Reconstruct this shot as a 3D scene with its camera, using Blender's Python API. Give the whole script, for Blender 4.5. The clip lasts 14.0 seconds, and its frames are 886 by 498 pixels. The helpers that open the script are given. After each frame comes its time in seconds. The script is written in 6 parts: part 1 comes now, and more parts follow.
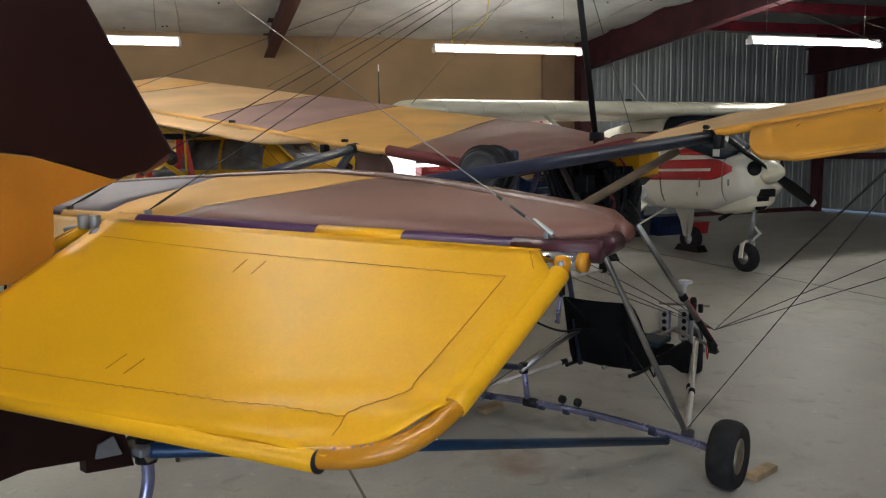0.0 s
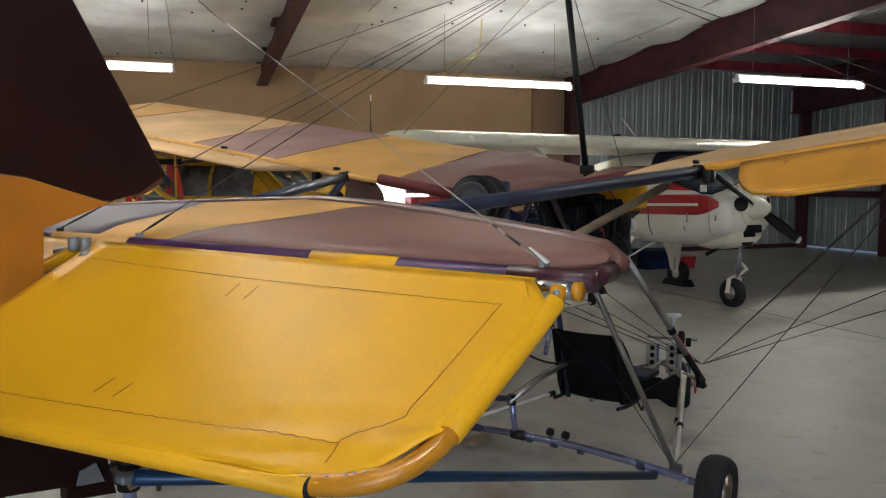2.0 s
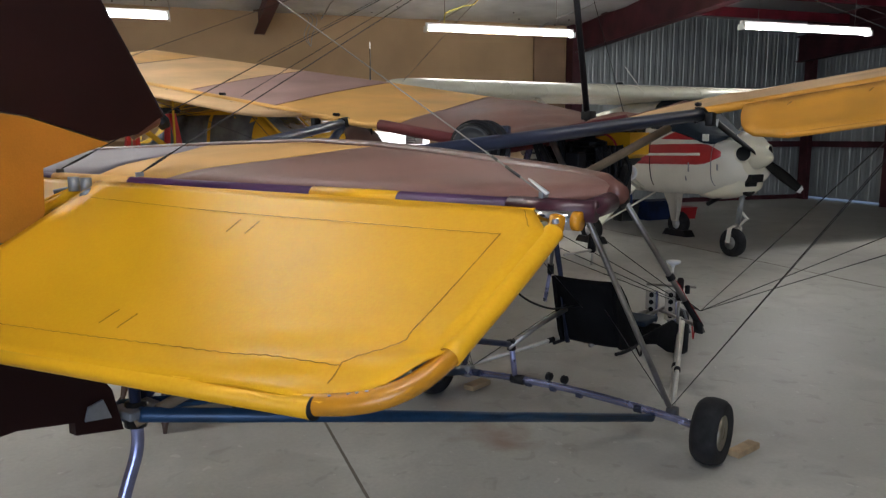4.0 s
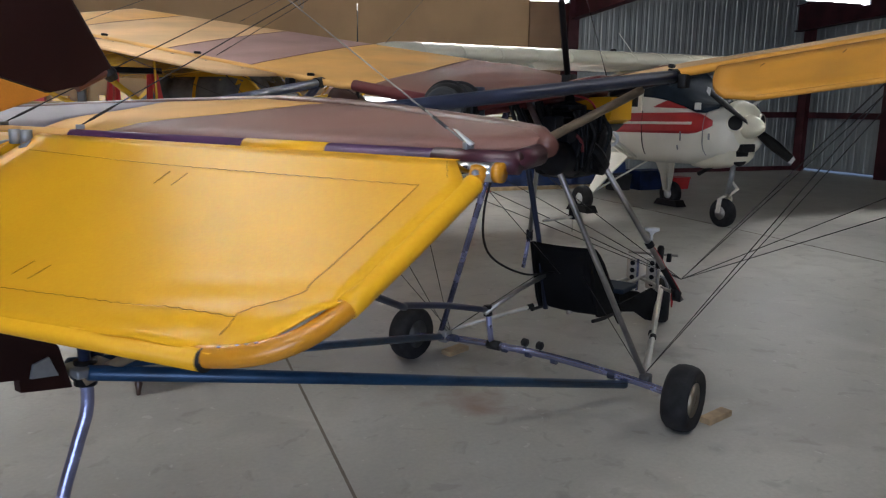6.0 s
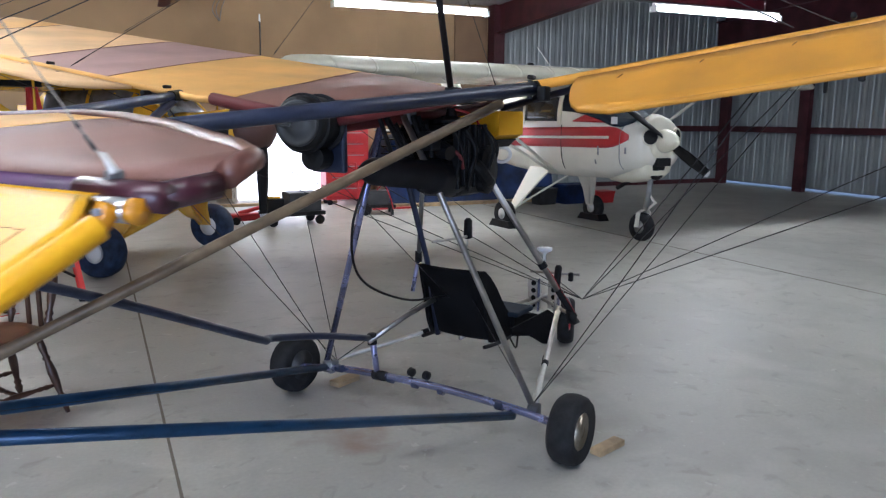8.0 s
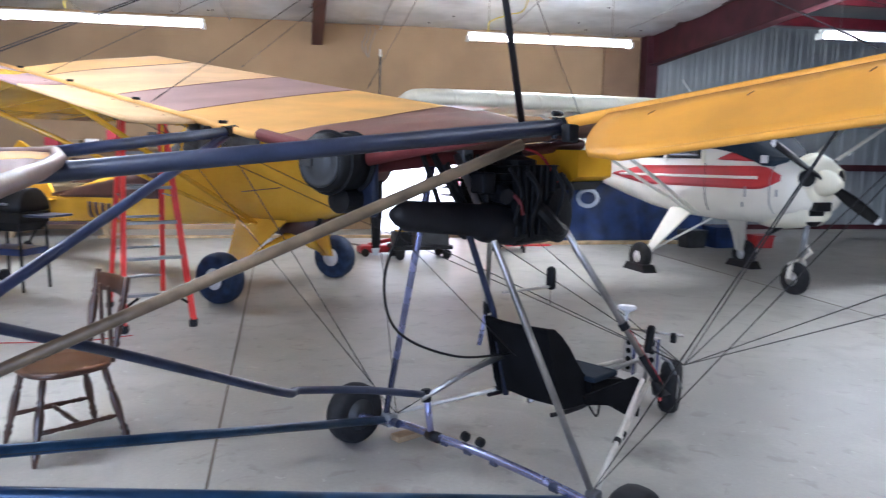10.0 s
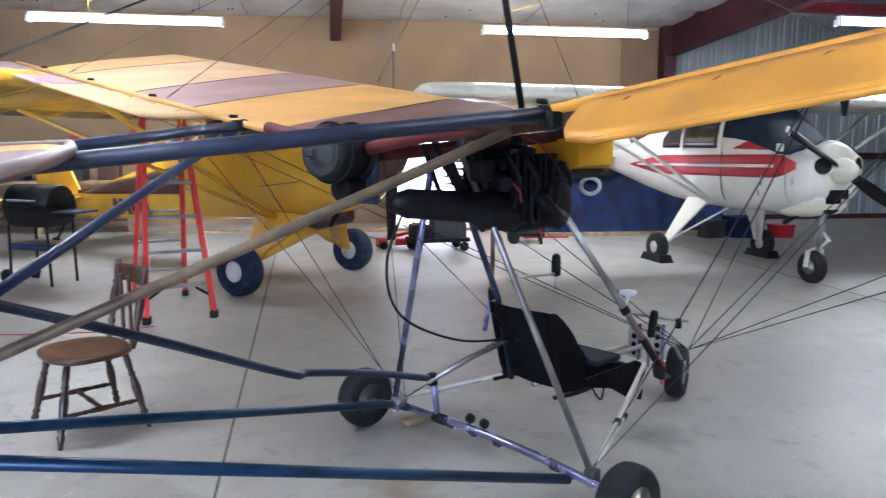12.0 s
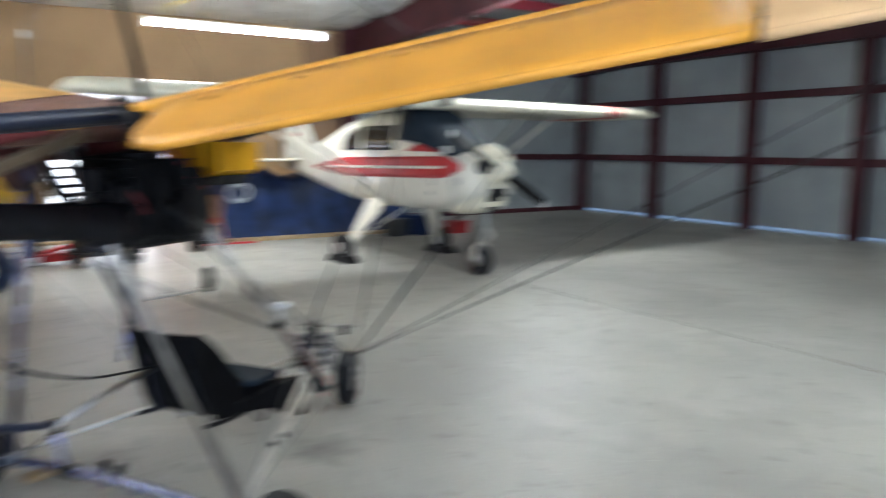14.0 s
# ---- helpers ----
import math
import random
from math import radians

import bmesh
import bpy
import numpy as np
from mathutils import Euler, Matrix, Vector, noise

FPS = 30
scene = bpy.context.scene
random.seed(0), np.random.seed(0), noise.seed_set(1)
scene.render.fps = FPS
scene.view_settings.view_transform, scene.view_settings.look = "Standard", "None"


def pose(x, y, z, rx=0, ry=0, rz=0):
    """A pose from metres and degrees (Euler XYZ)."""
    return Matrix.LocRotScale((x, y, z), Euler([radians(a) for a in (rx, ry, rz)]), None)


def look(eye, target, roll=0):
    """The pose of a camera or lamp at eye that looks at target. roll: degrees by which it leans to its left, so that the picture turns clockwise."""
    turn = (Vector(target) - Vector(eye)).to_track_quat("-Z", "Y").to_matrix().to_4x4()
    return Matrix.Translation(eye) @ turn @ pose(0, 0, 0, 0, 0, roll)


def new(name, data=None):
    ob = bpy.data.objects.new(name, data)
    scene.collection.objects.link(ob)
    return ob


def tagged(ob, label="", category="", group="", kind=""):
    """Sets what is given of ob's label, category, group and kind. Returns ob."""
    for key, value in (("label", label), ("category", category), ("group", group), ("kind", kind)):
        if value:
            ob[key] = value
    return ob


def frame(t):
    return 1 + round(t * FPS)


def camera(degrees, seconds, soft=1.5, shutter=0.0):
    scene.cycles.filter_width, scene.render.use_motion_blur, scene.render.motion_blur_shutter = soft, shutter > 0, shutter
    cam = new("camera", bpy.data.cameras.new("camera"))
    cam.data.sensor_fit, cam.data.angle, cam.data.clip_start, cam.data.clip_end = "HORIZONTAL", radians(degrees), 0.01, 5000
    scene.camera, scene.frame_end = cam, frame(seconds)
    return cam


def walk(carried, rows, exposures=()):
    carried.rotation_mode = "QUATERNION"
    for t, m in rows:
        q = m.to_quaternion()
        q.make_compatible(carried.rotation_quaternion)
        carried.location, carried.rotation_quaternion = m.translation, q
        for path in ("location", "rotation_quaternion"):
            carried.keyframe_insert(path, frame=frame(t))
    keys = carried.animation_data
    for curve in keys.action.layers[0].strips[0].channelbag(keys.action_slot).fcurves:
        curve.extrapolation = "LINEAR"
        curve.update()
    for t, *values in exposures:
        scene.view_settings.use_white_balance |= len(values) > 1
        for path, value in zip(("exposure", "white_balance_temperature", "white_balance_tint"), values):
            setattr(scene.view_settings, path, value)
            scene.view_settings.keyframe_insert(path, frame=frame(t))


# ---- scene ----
cam = camera(62.1, 14.0, soft=1.2, shutter=0.5)
PATH = [
    (0, (0.01, 1.822, 1.637), (0.61, 3.713, 1.378), -1.2),
    (0.5, (-0.009, 1.791, 1.63), (0.595, 3.679, 1.365), -0.7),
    (1, (0.002, 1.827, 1.627), (0.631, 3.712, 1.406), -0.7),
    (1.5, (0.002, 1.838, 1.632), (0.624, 3.729, 1.436), 0.2),
    (2, (-0.002, 1.825, 1.632), (0.633, 3.713, 1.455), -0.1),
    (2.5, (0.0, 1.821, 1.636), (0.63, 3.711, 1.457), -0.4),
    (3, (-0.005, 1.818, 1.631), (0.691, 3.682, 1.438), 0.1),
    (3.5, (-0.031, 1.802, 1.623), (0.691, 3.648, 1.356), -1.1),
    (4, (-0.004, 1.815, 1.599), (0.624, 3.689, 1.295), -0.2),
    (4.2, (-0.002, 1.806, 1.606), (0.662, 3.664, 1.279), 0.3),
    (6.3, (0.177, 1.814, 1.567), (0.806, 3.673, 1.179), 0.5),
    (6.5, (0.223, 1.837, 1.568), (0.921, 3.672, 1.186), -0.5),
    (7, (0.295, 1.872, 1.584), (1.034, 3.7, 1.248), -1.5),
    (7.2, (0.306, 1.893, 1.571), (1.132, 3.674, 1.191), -0.9),
    (9.3, (0.981, 2.137, 1.594), (1.582, 4.029, 1.35), 1.6),
    (9.5, (1.005, 2.184, 1.601), (1.576, 4.087, 1.365), 0.8),
    (10, (1.103, 2.145, 1.605), (1.465, 4.094, 1.337), 1.1),
    (10.5, (1.143, 2.121, 1.603), (1.372, 4.095, 1.376), -0.1),
    (11, (1.149, 2.067, 1.601), (1.384, 4.039, 1.361), -0.1),
    (11.5, (1.167, 2.044, 1.595), (1.379, 4.016, 1.339), -0.3),
    (12, (1.182, 2.023, 1.586), (1.479, 3.98, 1.303), 0.3),
    (12.5, (1.254, 2.05, 1.594), (1.676, 3.986, 1.327), -0.1),
    (13, (1.323, 2.057, 1.588), (1.861, 3.953, 1.252), -0.5),
    (13.5, (1.384, 2.044, 1.578), (1.981, 3.914, 1.197), -0.7),
    (13.7, (1.422, 2.103, 1.578), (2.012, 3.986, 1.251), -1.3),
    (13.8, (1.425, 2.119, 1.577), (2.106, 3.975, 1.271), -0.6),
    (14, (1.512, 2.153, 1.6), (2.546, 3.842, 1.325), 0.4),
]
EXPOSURES = [(0, 0.21, 6150, 14), (4.2, 0.23, 5880, 16), (6.5, 0.33, 5640, 17), (7.2, 0.57, 5490, 16), (9.5, 1.42, 5180, 20), (11, 1.42, 5160, 20), (12.5, 1.38, 5230, 18), (14, 1.38, 5480, 11)]
walk(cam, [(t, look(eye, target, roll)) for t, eye, target, roll in PATH], EXPOSURES)

# ---------------------------------------------------------------- light
world = bpy.data.worlds.new("sky")
scene.world = world
world.use_nodes = True
wn = world.node_tree
sky = wn.nodes.new("ShaderNodeTexSky")
sky.sky_type, sky.sun_disc = "NISHITA", False
sky.sun_elevation, sky.sun_rotation = radians(38), radians(200)
wn.links.new(sky.outputs[0], wn.nodes["Background"].inputs[0])
wn.nodes["Background"].inputs[1].default_value = 0.1
# daylight through the open doorway behind
day = bpy.data.lights.new("doorway_daylight", "AREA")
day.shape, day.size, day.size_y, day.energy, day.color = "RECTANGLE", 6.4, 3.3, 280.0, (0.68, 0.81, 1.0)
day_ob = new("doorway_daylight", day)
day_ob.matrix_basis = look((-4.25, -5.1, 1.7), (-4.25, 5.0, 1.5))

# ---------------------------------------------------------------- materials
def mat(name, col, rough=0.6, metal=0.0, var=0.12, scale=6.0, bump=0.05, bscale=80.0, col2=None, coat=0.0, spec=0.5):
    m = bpy.data.materials.new(name)
    m.use_nodes = True
    nt = m.node_tree
    b = nt.nodes["Principled BSDF"]
    tc = nt.nodes.new("ShaderNodeTexCoord")
    n1 = nt.nodes.new("ShaderNodeTexNoise")
    n1.inputs["Scale"].default_value, n1.inputs["Detail"].default_value = scale, 6
    n2 = nt.nodes.new("ShaderNodeTexNoise")
    n2.inputs["Scale"].default_value, n2.inputs["Detail"].default_value = bscale, 4
    nt.links.new(tc.outputs["Object"], n1.inputs["Vector"])
    nt.links.new(tc.outputs["Object"], n2.inputs["Vector"])
    r = nt.nodes.new("ShaderNodeValToRGB")
    c = list(col)
    d = list(col2) if col2 else [v * (1 - var * 2.5) for v in c]
    r.color_ramp.elements[0].position, r.color_ramp.elements[1].position = 0.32, 0.66
    r.color_ramp.elements[0].color = (*d, 1)
    r.color_ramp.elements[1].color = (*c, 1)
    nt.links.new(n1.outputs["Fac"], r.inputs["Fac"])
    mix = nt.nodes.new("ShaderNodeMix")
    mix.data_type, mix.blend_type = "RGBA", "OVERLAY"
    mix.inputs[0].default_value = 0.13
    nt.links.new(r.outputs["Color"], mix.inputs[6])
    nt.links.new(n2.outputs["Fac"], mix.inputs[7])
    nt.links.new(mix.outputs[2], b.inputs["Base Color"])
    rr = nt.nodes.new("ShaderNodeMapRange")
    rr.inputs["To Min"].default_value, rr.inputs["To Max"].default_value = max(0.03, rough - 0.12), min(1, rough + 0.12)
    nt.links.new(n1.outputs["Fac"], rr.inputs["Value"])
    nt.links.new(rr.outputs[0], b.inputs["Roughness"])
    b.inputs["Metallic"].default_value = metal
    b.inputs["Coat Weight"].default_value = coat
    b.inputs["Specular IOR Level"].default_value = spec
    if bump:
        bp = nt.nodes.new("ShaderNodeBump")
        bp.inputs["Strength"].default_value, bp.inputs["Distance"].default_value = bump, 0.01
        nt.links.new(n2.outputs["Fac"], bp.inputs["Height"])
        nt.links.new(bp.outputs["Normal"], b.inputs["Normal"])
    return m


def glow(name, col, strength):
    m = bpy.data.materials.new(name)
    m.use_nodes = True
    b = m.node_tree.nodes["Principled BSDF"]
    b.inputs["Base Color"].default_value = (0.8, 0.8, 0.8, 1)
    b.inputs["Emission Color"].default_value = (*col, 1)
    b.inputs["Emission Strength"].default_value = strength
    return m


def glass(name, tint=(0.8, 0.85, 0.85), rough=0.05, alpha=0.25):
    m = bpy.data.materials.new(name)
    m.use_nodes = True
    b = m.node_tree.nodes["Principled BSDF"]
    b.inputs["Base Color"].default_value = (*tint, 1)
    b.inputs["Roughness"].default_value = rough
    b.inputs["Transmission Weight"].default_value = 1.0
    b.inputs["IOR"].default_value = 1.05
    return m


def concrete_floor():
    m = mat("concrete", (0.47, 0.46, 0.415), 0.46, var=0.11, scale=0.55, bump=0.06, bscale=45, spec=0.35)
    nt = m.node_tree
    b = nt.nodes["Principled BSDF"]
    src = b.inputs["Base Color"].links[0].from_socket
    tc = nt.nodes.new("ShaderNodeTexCoord")
    for sc, lo, hi, dark, amount in ((0.45, 0.45, 0.62, (0.30, 0.29, 0.27), 0.5), (2.2, 0.50, 0.64, (0.30, 0.285, 0.26), 0.42), (7.0, 0.60, 0.67, (0.20, 0.18, 0.16), 0.32), (1.3, 0.55, 0.66, (0.56, 0.55, 0.52), 0.18), (14.0, 0.68, 0.70, (0.70, 0.69, 0.66), 0.25)):
        n = nt.nodes.new("ShaderNodeTexNoise")
        n.inputs["Scale"].default_value, n.inputs["Detail"].default_value, n.inputs["Distortion"].default_value = sc, 8, 0.6
        nt.links.new(tc.outputs["Object"], n.inputs["Vector"])
        mr = nt.nodes.new("ShaderNodeMapRange")
        for k, v in (("From Min", lo), ("From Max", hi), ("To Min", 0.0), ("To Max", amount)):
            mr.inputs[k].default_value = v
        nt.links.new(n.outputs["Fac"], mr.inputs["Value"])
        mx = nt.nodes.new("ShaderNodeMix")
        mx.data_type = "RGBA"
        mx.inputs[7].default_value = (*dark, 1)
        nt.links.new(mr.outputs[0], mx.inputs[0])
        nt.links.new(src, mx.inputs[6])
        src = mx.outputs[2]
    # rusty patch under the tail booms, dark patches under the nose and frame
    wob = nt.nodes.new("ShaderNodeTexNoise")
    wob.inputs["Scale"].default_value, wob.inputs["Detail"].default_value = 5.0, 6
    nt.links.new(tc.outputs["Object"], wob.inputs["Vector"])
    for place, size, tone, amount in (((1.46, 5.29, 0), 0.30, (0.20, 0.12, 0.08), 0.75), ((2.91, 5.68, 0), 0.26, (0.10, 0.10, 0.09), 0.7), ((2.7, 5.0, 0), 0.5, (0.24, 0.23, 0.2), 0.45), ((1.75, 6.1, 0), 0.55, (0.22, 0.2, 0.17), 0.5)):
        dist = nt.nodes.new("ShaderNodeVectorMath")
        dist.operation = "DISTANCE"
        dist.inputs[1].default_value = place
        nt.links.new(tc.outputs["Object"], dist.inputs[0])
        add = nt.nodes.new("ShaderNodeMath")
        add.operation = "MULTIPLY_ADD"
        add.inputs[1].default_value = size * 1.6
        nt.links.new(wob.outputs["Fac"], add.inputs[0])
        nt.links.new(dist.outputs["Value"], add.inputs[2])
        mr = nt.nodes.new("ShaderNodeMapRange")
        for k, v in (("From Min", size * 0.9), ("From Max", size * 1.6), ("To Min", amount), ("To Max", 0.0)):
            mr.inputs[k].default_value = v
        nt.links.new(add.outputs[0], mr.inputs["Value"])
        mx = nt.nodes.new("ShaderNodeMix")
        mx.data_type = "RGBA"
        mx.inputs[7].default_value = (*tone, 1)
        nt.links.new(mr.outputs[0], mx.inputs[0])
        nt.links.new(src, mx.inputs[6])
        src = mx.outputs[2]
    nt.links.new(src, b.inputs["Base Color"])
    return m


M = dict(
    concrete=concrete_floor(),
    apron=mat("apron_concrete", (0.46, 0.45, 0.43), 0.5, var=0.16, scale=0.7, bump=0.08, bscale=25),
    tan=mat("tan_board", (0.40, 0.27, 0.15), 0.85, var=0.10, scale=0.8, bump=0.05, spec=0.15),
    insul=mat("insulation_foil", (0.64, 0.66, 0.67), 0.38, var=0.14, scale=1.4, bump=0.9, bscale=4, spec=0.3),
    primer=mat("red_primer_steel", (0.075, 0.022, 0.028), 0.55, var=0.2, scale=3, spec=0.25),
    redp=mat("red_purlin_steel", (0.22, 0.02, 0.035), 0.5, var=0.2, scale=3),
    galv=mat("galvanised_sheet", (0.36, 0.39, 0.40), 0.45, metal=0.35, var=0.10, scale=1.2),
    yfab=mat("yellow_fabric", (0.84, 0.425, 0.008), 0.42, var=0.05, scale=2.2, bump=0.015, bscale=160, spec=0.24),
    yel_top=mat("yellow_wing_fabric", (0.81, 0.45, 0.13), 0.62, var=0.12, scale=2, bump=0.1, bscale=300, spec=0.22),
    cream=mat("faded_cream_fabric", (0.78, 0.51, 0.26), 0.65, var=0.12, scale=2, bump=0.1, bscale=300, spec=0.22),
    brown=mat("brown_fabric", (0.245, 0.12, 0.092), 0.55, var=0.14, scale=3, bump=0.1, bscale=300, spec=0.35),
    mauve=mat("faded_mauve_fabric", (0.42, 0.27, 0.25), 0.7, var=0.12, scale=2, bump=0.1, bscale=300, spec=0.25),
    maroon=mat("maroon_fabric", (0.15, 0.03, 0.03), 0.6, var=0.12, scale=3, bump=0.08, bscale=300, spec=0.25),
    darkfin=mat("dark_brown_fabric", (0.020, 0.005, 0.004), 0.55, var=0.15, scale=4, bump=0.06, bscale=250, spec=0.2),
    rudder=mat("rudder_orange_fabric", (0.54, 0.20, 0.012), 0.5, var=0.12, scale=4, bump=0.08, bscale=250),
    orange=mat("orange_fabric", (0.70, 0.32, 0.028), 0.5, var=0.1, scale=5, bump=0.08, bscale=250),
    plum=mat("plum_sleeve", (0.055, 0.014, 0.022), 0.3, var=0.15, scale=10),
    purple=mat("purple_sleeve", (0.08, 0.026, 0.085), 0.4, var=0.2, scale=8),
    bluet=mat("dark_blue_tube", (0.03, 0.05, 0.14), 0.35, metal=0.1, var=0.2, scale=8),
    navyt=mat("navy_tube", (0.028, 0.037, 0.075), 0.4, metal=0.1, var=0.2, scale=8),
    teal=mat("steel_blue_tube", (0.014, 0.06, 0.14), 0.35, metal=0.3, var=0.2, scale=8),
    # bare metal with the doorway's blue daylight put into its colour
    daytint=mat("daylight_tinted_tube", (0.36, 0.38, 0.62), 0.25, metal=0.8, var=0.15, scale=9),
    alu=mat("aluminium_tube", (0.50, 0.48, 0.45), 0.36, metal=0.9, var=0.15, scale=9),
    tant=mat("tan_tube", (0.245, 0.18, 0.11), 0.5, metal=0.2, var=0.2, scale=9),
    chrome=mat("polished_tube", (0.72, 0.71, 0.69), 0.16, metal=1.0, var=0.06, scale=9),
    palealu=mat("pale_aluminium_tube", (0.66, 0.63, 0.56), 0.42, metal=0.35, var=0.12, scale=9),
    black=mat("black_part", (0.006, 0.006, 0.007), 0.55, var=0.2, scale=10, spec=0.3),
    blackc=mat("black_cloth", (0.007, 0.007, 0.008), 0.9, var=0.25, scale=6, bump=0.2, bscale=200, spec=0.12),
    rubber=mat("tyre_rubber", (0.025, 0.025, 0.027), 0.75, var=0.25, scale=12, bump=0.1, spec=0.25),
    cable=mat("dark_steel_cable", (0.016, 0.014, 0.014), 0.5, metal=0.0),
    lightcable=mat("pale_cable", (0.26, 0.245, 0.22), 0.5, metal=0.2),
    blackm=mat("matt_black_paint", (0.010, 0.0098, 0.012), 0.5, var=0.2, scale=9, spec=0.25),
    lilac=mat("faded_lilac_fabric", (0.33, 0.29, 0.32), 0.65, var=0.1, scale=3, bump=0.1, bscale=300),
    tube_brown=mat("brown_tube_sleeve", (0.13, 0.05, 0.035), 0.35, var=0.15, scale=8),
    rimsteel=mat("worn_rim_steel", (0.42, 0.37, 0.29), 0.38, metal=0.85, var=0.2, scale=14),
    tanfab=mat("tan_sleeve", (0.20, 0.135, 0.095), 0.65, var=0.15, scale=6),
    stitch=mat("brown_thread", (0.40, 0.17, 0.02), 0.8),
    darkglass=mat("dark_window", (0.03, 0.032, 0.035), 0.08, var=0.2, scale=4, bump=0),
    wood_seat=mat("worn_seat_wood", (0.12, 0.055, 0.032), 0.35, var=0.25, scale=5, bump=0.04, coat=0.3),
    whiteE=mat("white_enamel", (0.85, 0.85, 0.85), 0.3, var=0.02),
    greydk=mat("dark_grey_plastic", (0.05, 0.052, 0.055), 0.5, var=0.2),
    ycord=mat("yellow_cord", (0.7, 0.55, 0.05), 0.5),
    tan2=mat("dark_tan_board", (0.26, 0.16, 0.09), 0.85, var=0.15, scale=0.8),
    # black rubber, blue daylight mixed into the colour
    dayrub=mat("daylight_blue_rubber", (0.025, 0.045, 0.10), 0.6, var=0.25, scale=12, bump=0.1, spec=0.25),
    greyfoil=mat("grey_foil", (0.42, 0.43, 0.44), 0.5, var=0.1),
    yedge=mat("amber_fabric_edge", (0.56, 0.235, 0.010), 0.24, var=0.08, scale=7, bump=0.02, bscale=60),
    joint=mat("joint_filler", (0.17, 0.145, 0.115), 0.8),
    paleglass=mat("hazy_window", (0.26, 0.27, 0.27), 0.12, var=0.35, scale=2.5, bump=0),
    white=mat("white_paint", (0.80, 0.77, 0.68), 0.35, var=0.04, scale=3, bump=0.01, coat=0.3),
    cowl=mat("cream_white_paint", (0.79, 0.75, 0.60), 0.35, var=0.05, scale=3, bump=0.01, coat=0.3),
    red=mat("red_paint", (0.48, 0.025, 0.03), 0.4, var=0.08, scale=4, bump=0.01),
    yplane=mat("yellow_paint", (0.80, 0.45, 0.03), 0.22, var=0.06, scale=2, bump=0.008, bscale=30, coat=0.4),
    ybrown=mat("brown_paint", (0.10, 0.045, 0.035), 0.45, var=0.15, scale=4),
    wood=mat("dark_turned_wood", (0.085, 0.04, 0.025), 0.35, var=0.25, scale=7, bump=0.05, coat=0.3),
    paleW=mat("pale_wood", (0.50, 0.36, 0.20), 0.7, var=0.2, scale=7),
    ladder=mat("red_fibreglass", (0.72, 0.05, 0.04), 0.4, var=0.1, scale=6),
    tarp=mat("blue_tarp", (0.012, 0.030, 0.11), 0.55, var=0.3, scale=3, bump=0.35, bscale=9, spec=0.3),
    navyc=mat("navy_cover", (0.02, 0.03, 0.045), 0.8, var=0.2, scale=4, spec=0.15),
    grey=mat("grey_metal", (0.32, 0.33, 0.34), 0.45, metal=0.5),
    whiteP=mat("white_plastic", (0.75, 0.75, 0.74), 0.5, var=0.05),
    tube=glow("fluorescent_tube", (1.0, 0.965, 0.82), 70.0),
    litpanel=glow("lit_panel", (1.0, 0.98, 0.95), 1.6),
    glass=glass("window_glass"),
)


# ---------------------------------------------------------------- mesh helpers
def part(name, bm, material, parent=None, label="", smooth=False):
    me = bpy.data.meshes.new(name)
    bmesh.ops.recalc_face_normals(bm, faces=bm.faces)
    bm.to_mesh(me)
    bm.free()
    me.materials.append(M[material] if isinstance(material, str) else material)
    if smooth:
        for p in me.polygons:
            p.use_smooth = True
    ob = new(name, me)
    if parent is not None:
        ob.parent = parent
    if label:
        tagged(ob, label)
    return ob


def box(bm, x0, x1, y0, y1, z0, z1, bevel=0.0):
    g = bmesh.ops.create_cube(bm, size=1.0, matrix=Matrix.LocRotScale(((x0 + x1) / 2, (y0 + y1) / 2, (z0 + z1) / 2), None, (abs(x1 - x0), abs(y1 - y0), abs(z1 - z0))))
    if bevel:
        es = list({e for v in g["verts"] for e in v.link_edges})
        bmesh.ops.bevel(bm, geom=es, offset=bevel, segments=2, affect="EDGES", profile=0.5)
    return bm


def B(*a, **k):
    return box(bmesh.new(), *a, **k)


def tube(bm, pts, r, n=10, cap=True):
    """A round tube along points; r is one radius or one for each point."""
    pts = [Vector(p) for p in pts]
    rs = r if isinstance(r, (list, tuple)) else [r] * len(pts)
    rings, up = [], None
    for i, p in enumerate(pts):
        d = (pts[min(i + 1, len(pts) - 1)] - pts[max(i - 1, 0)]).normalized()
        if up is None:
            up = d.orthogonal().normalized()
        up = (up - d * up.dot(d)).normalized()
        side = d.cross(up)
        rings.append([bm.verts.new(p + rs[i] * (math.cos(2 * math.pi * k / n) * up + math.sin(2 * math.pi * k / n) * side)) for k in range(n)])
    for a, b in zip(rings, rings[1:]):
        for k in range(n):
            bm.faces.new((a[k], a[(k + 1) % n], b[(k + 1) % n], b[k]))
    if cap:
        bm.faces.new(rings[0][::-1])
        bm.faces.new(rings[-1])
    return bm


def T(pts, r, n=10):
    return tube(bmesh.new(), pts, r, n)


def smoothline(pts, k=6):
    """A Catmull-Rom line through points."""
    pts = [Vector(p) for p in pts]
    q = [pts[0] * 2 - pts[1]] + pts + [pts[-1] * 2 - pts[-2]]
    out = []
    for i in range(1, len(q) - 2):
        for j in range(k):
            t = j / k
            out.append(0.5 * ((2 * q[i]) + (q[i + 1] - q[i - 1]) * t + (2 * q[i - 1] - 5 * q[i] + 4 * q[i + 1] - q[i + 2]) * t * t + (3 * q[i] - q[i - 1] - 3 * q[i + 1] + q[i + 2]) * t ** 3))
    return out + [pts[-1]]


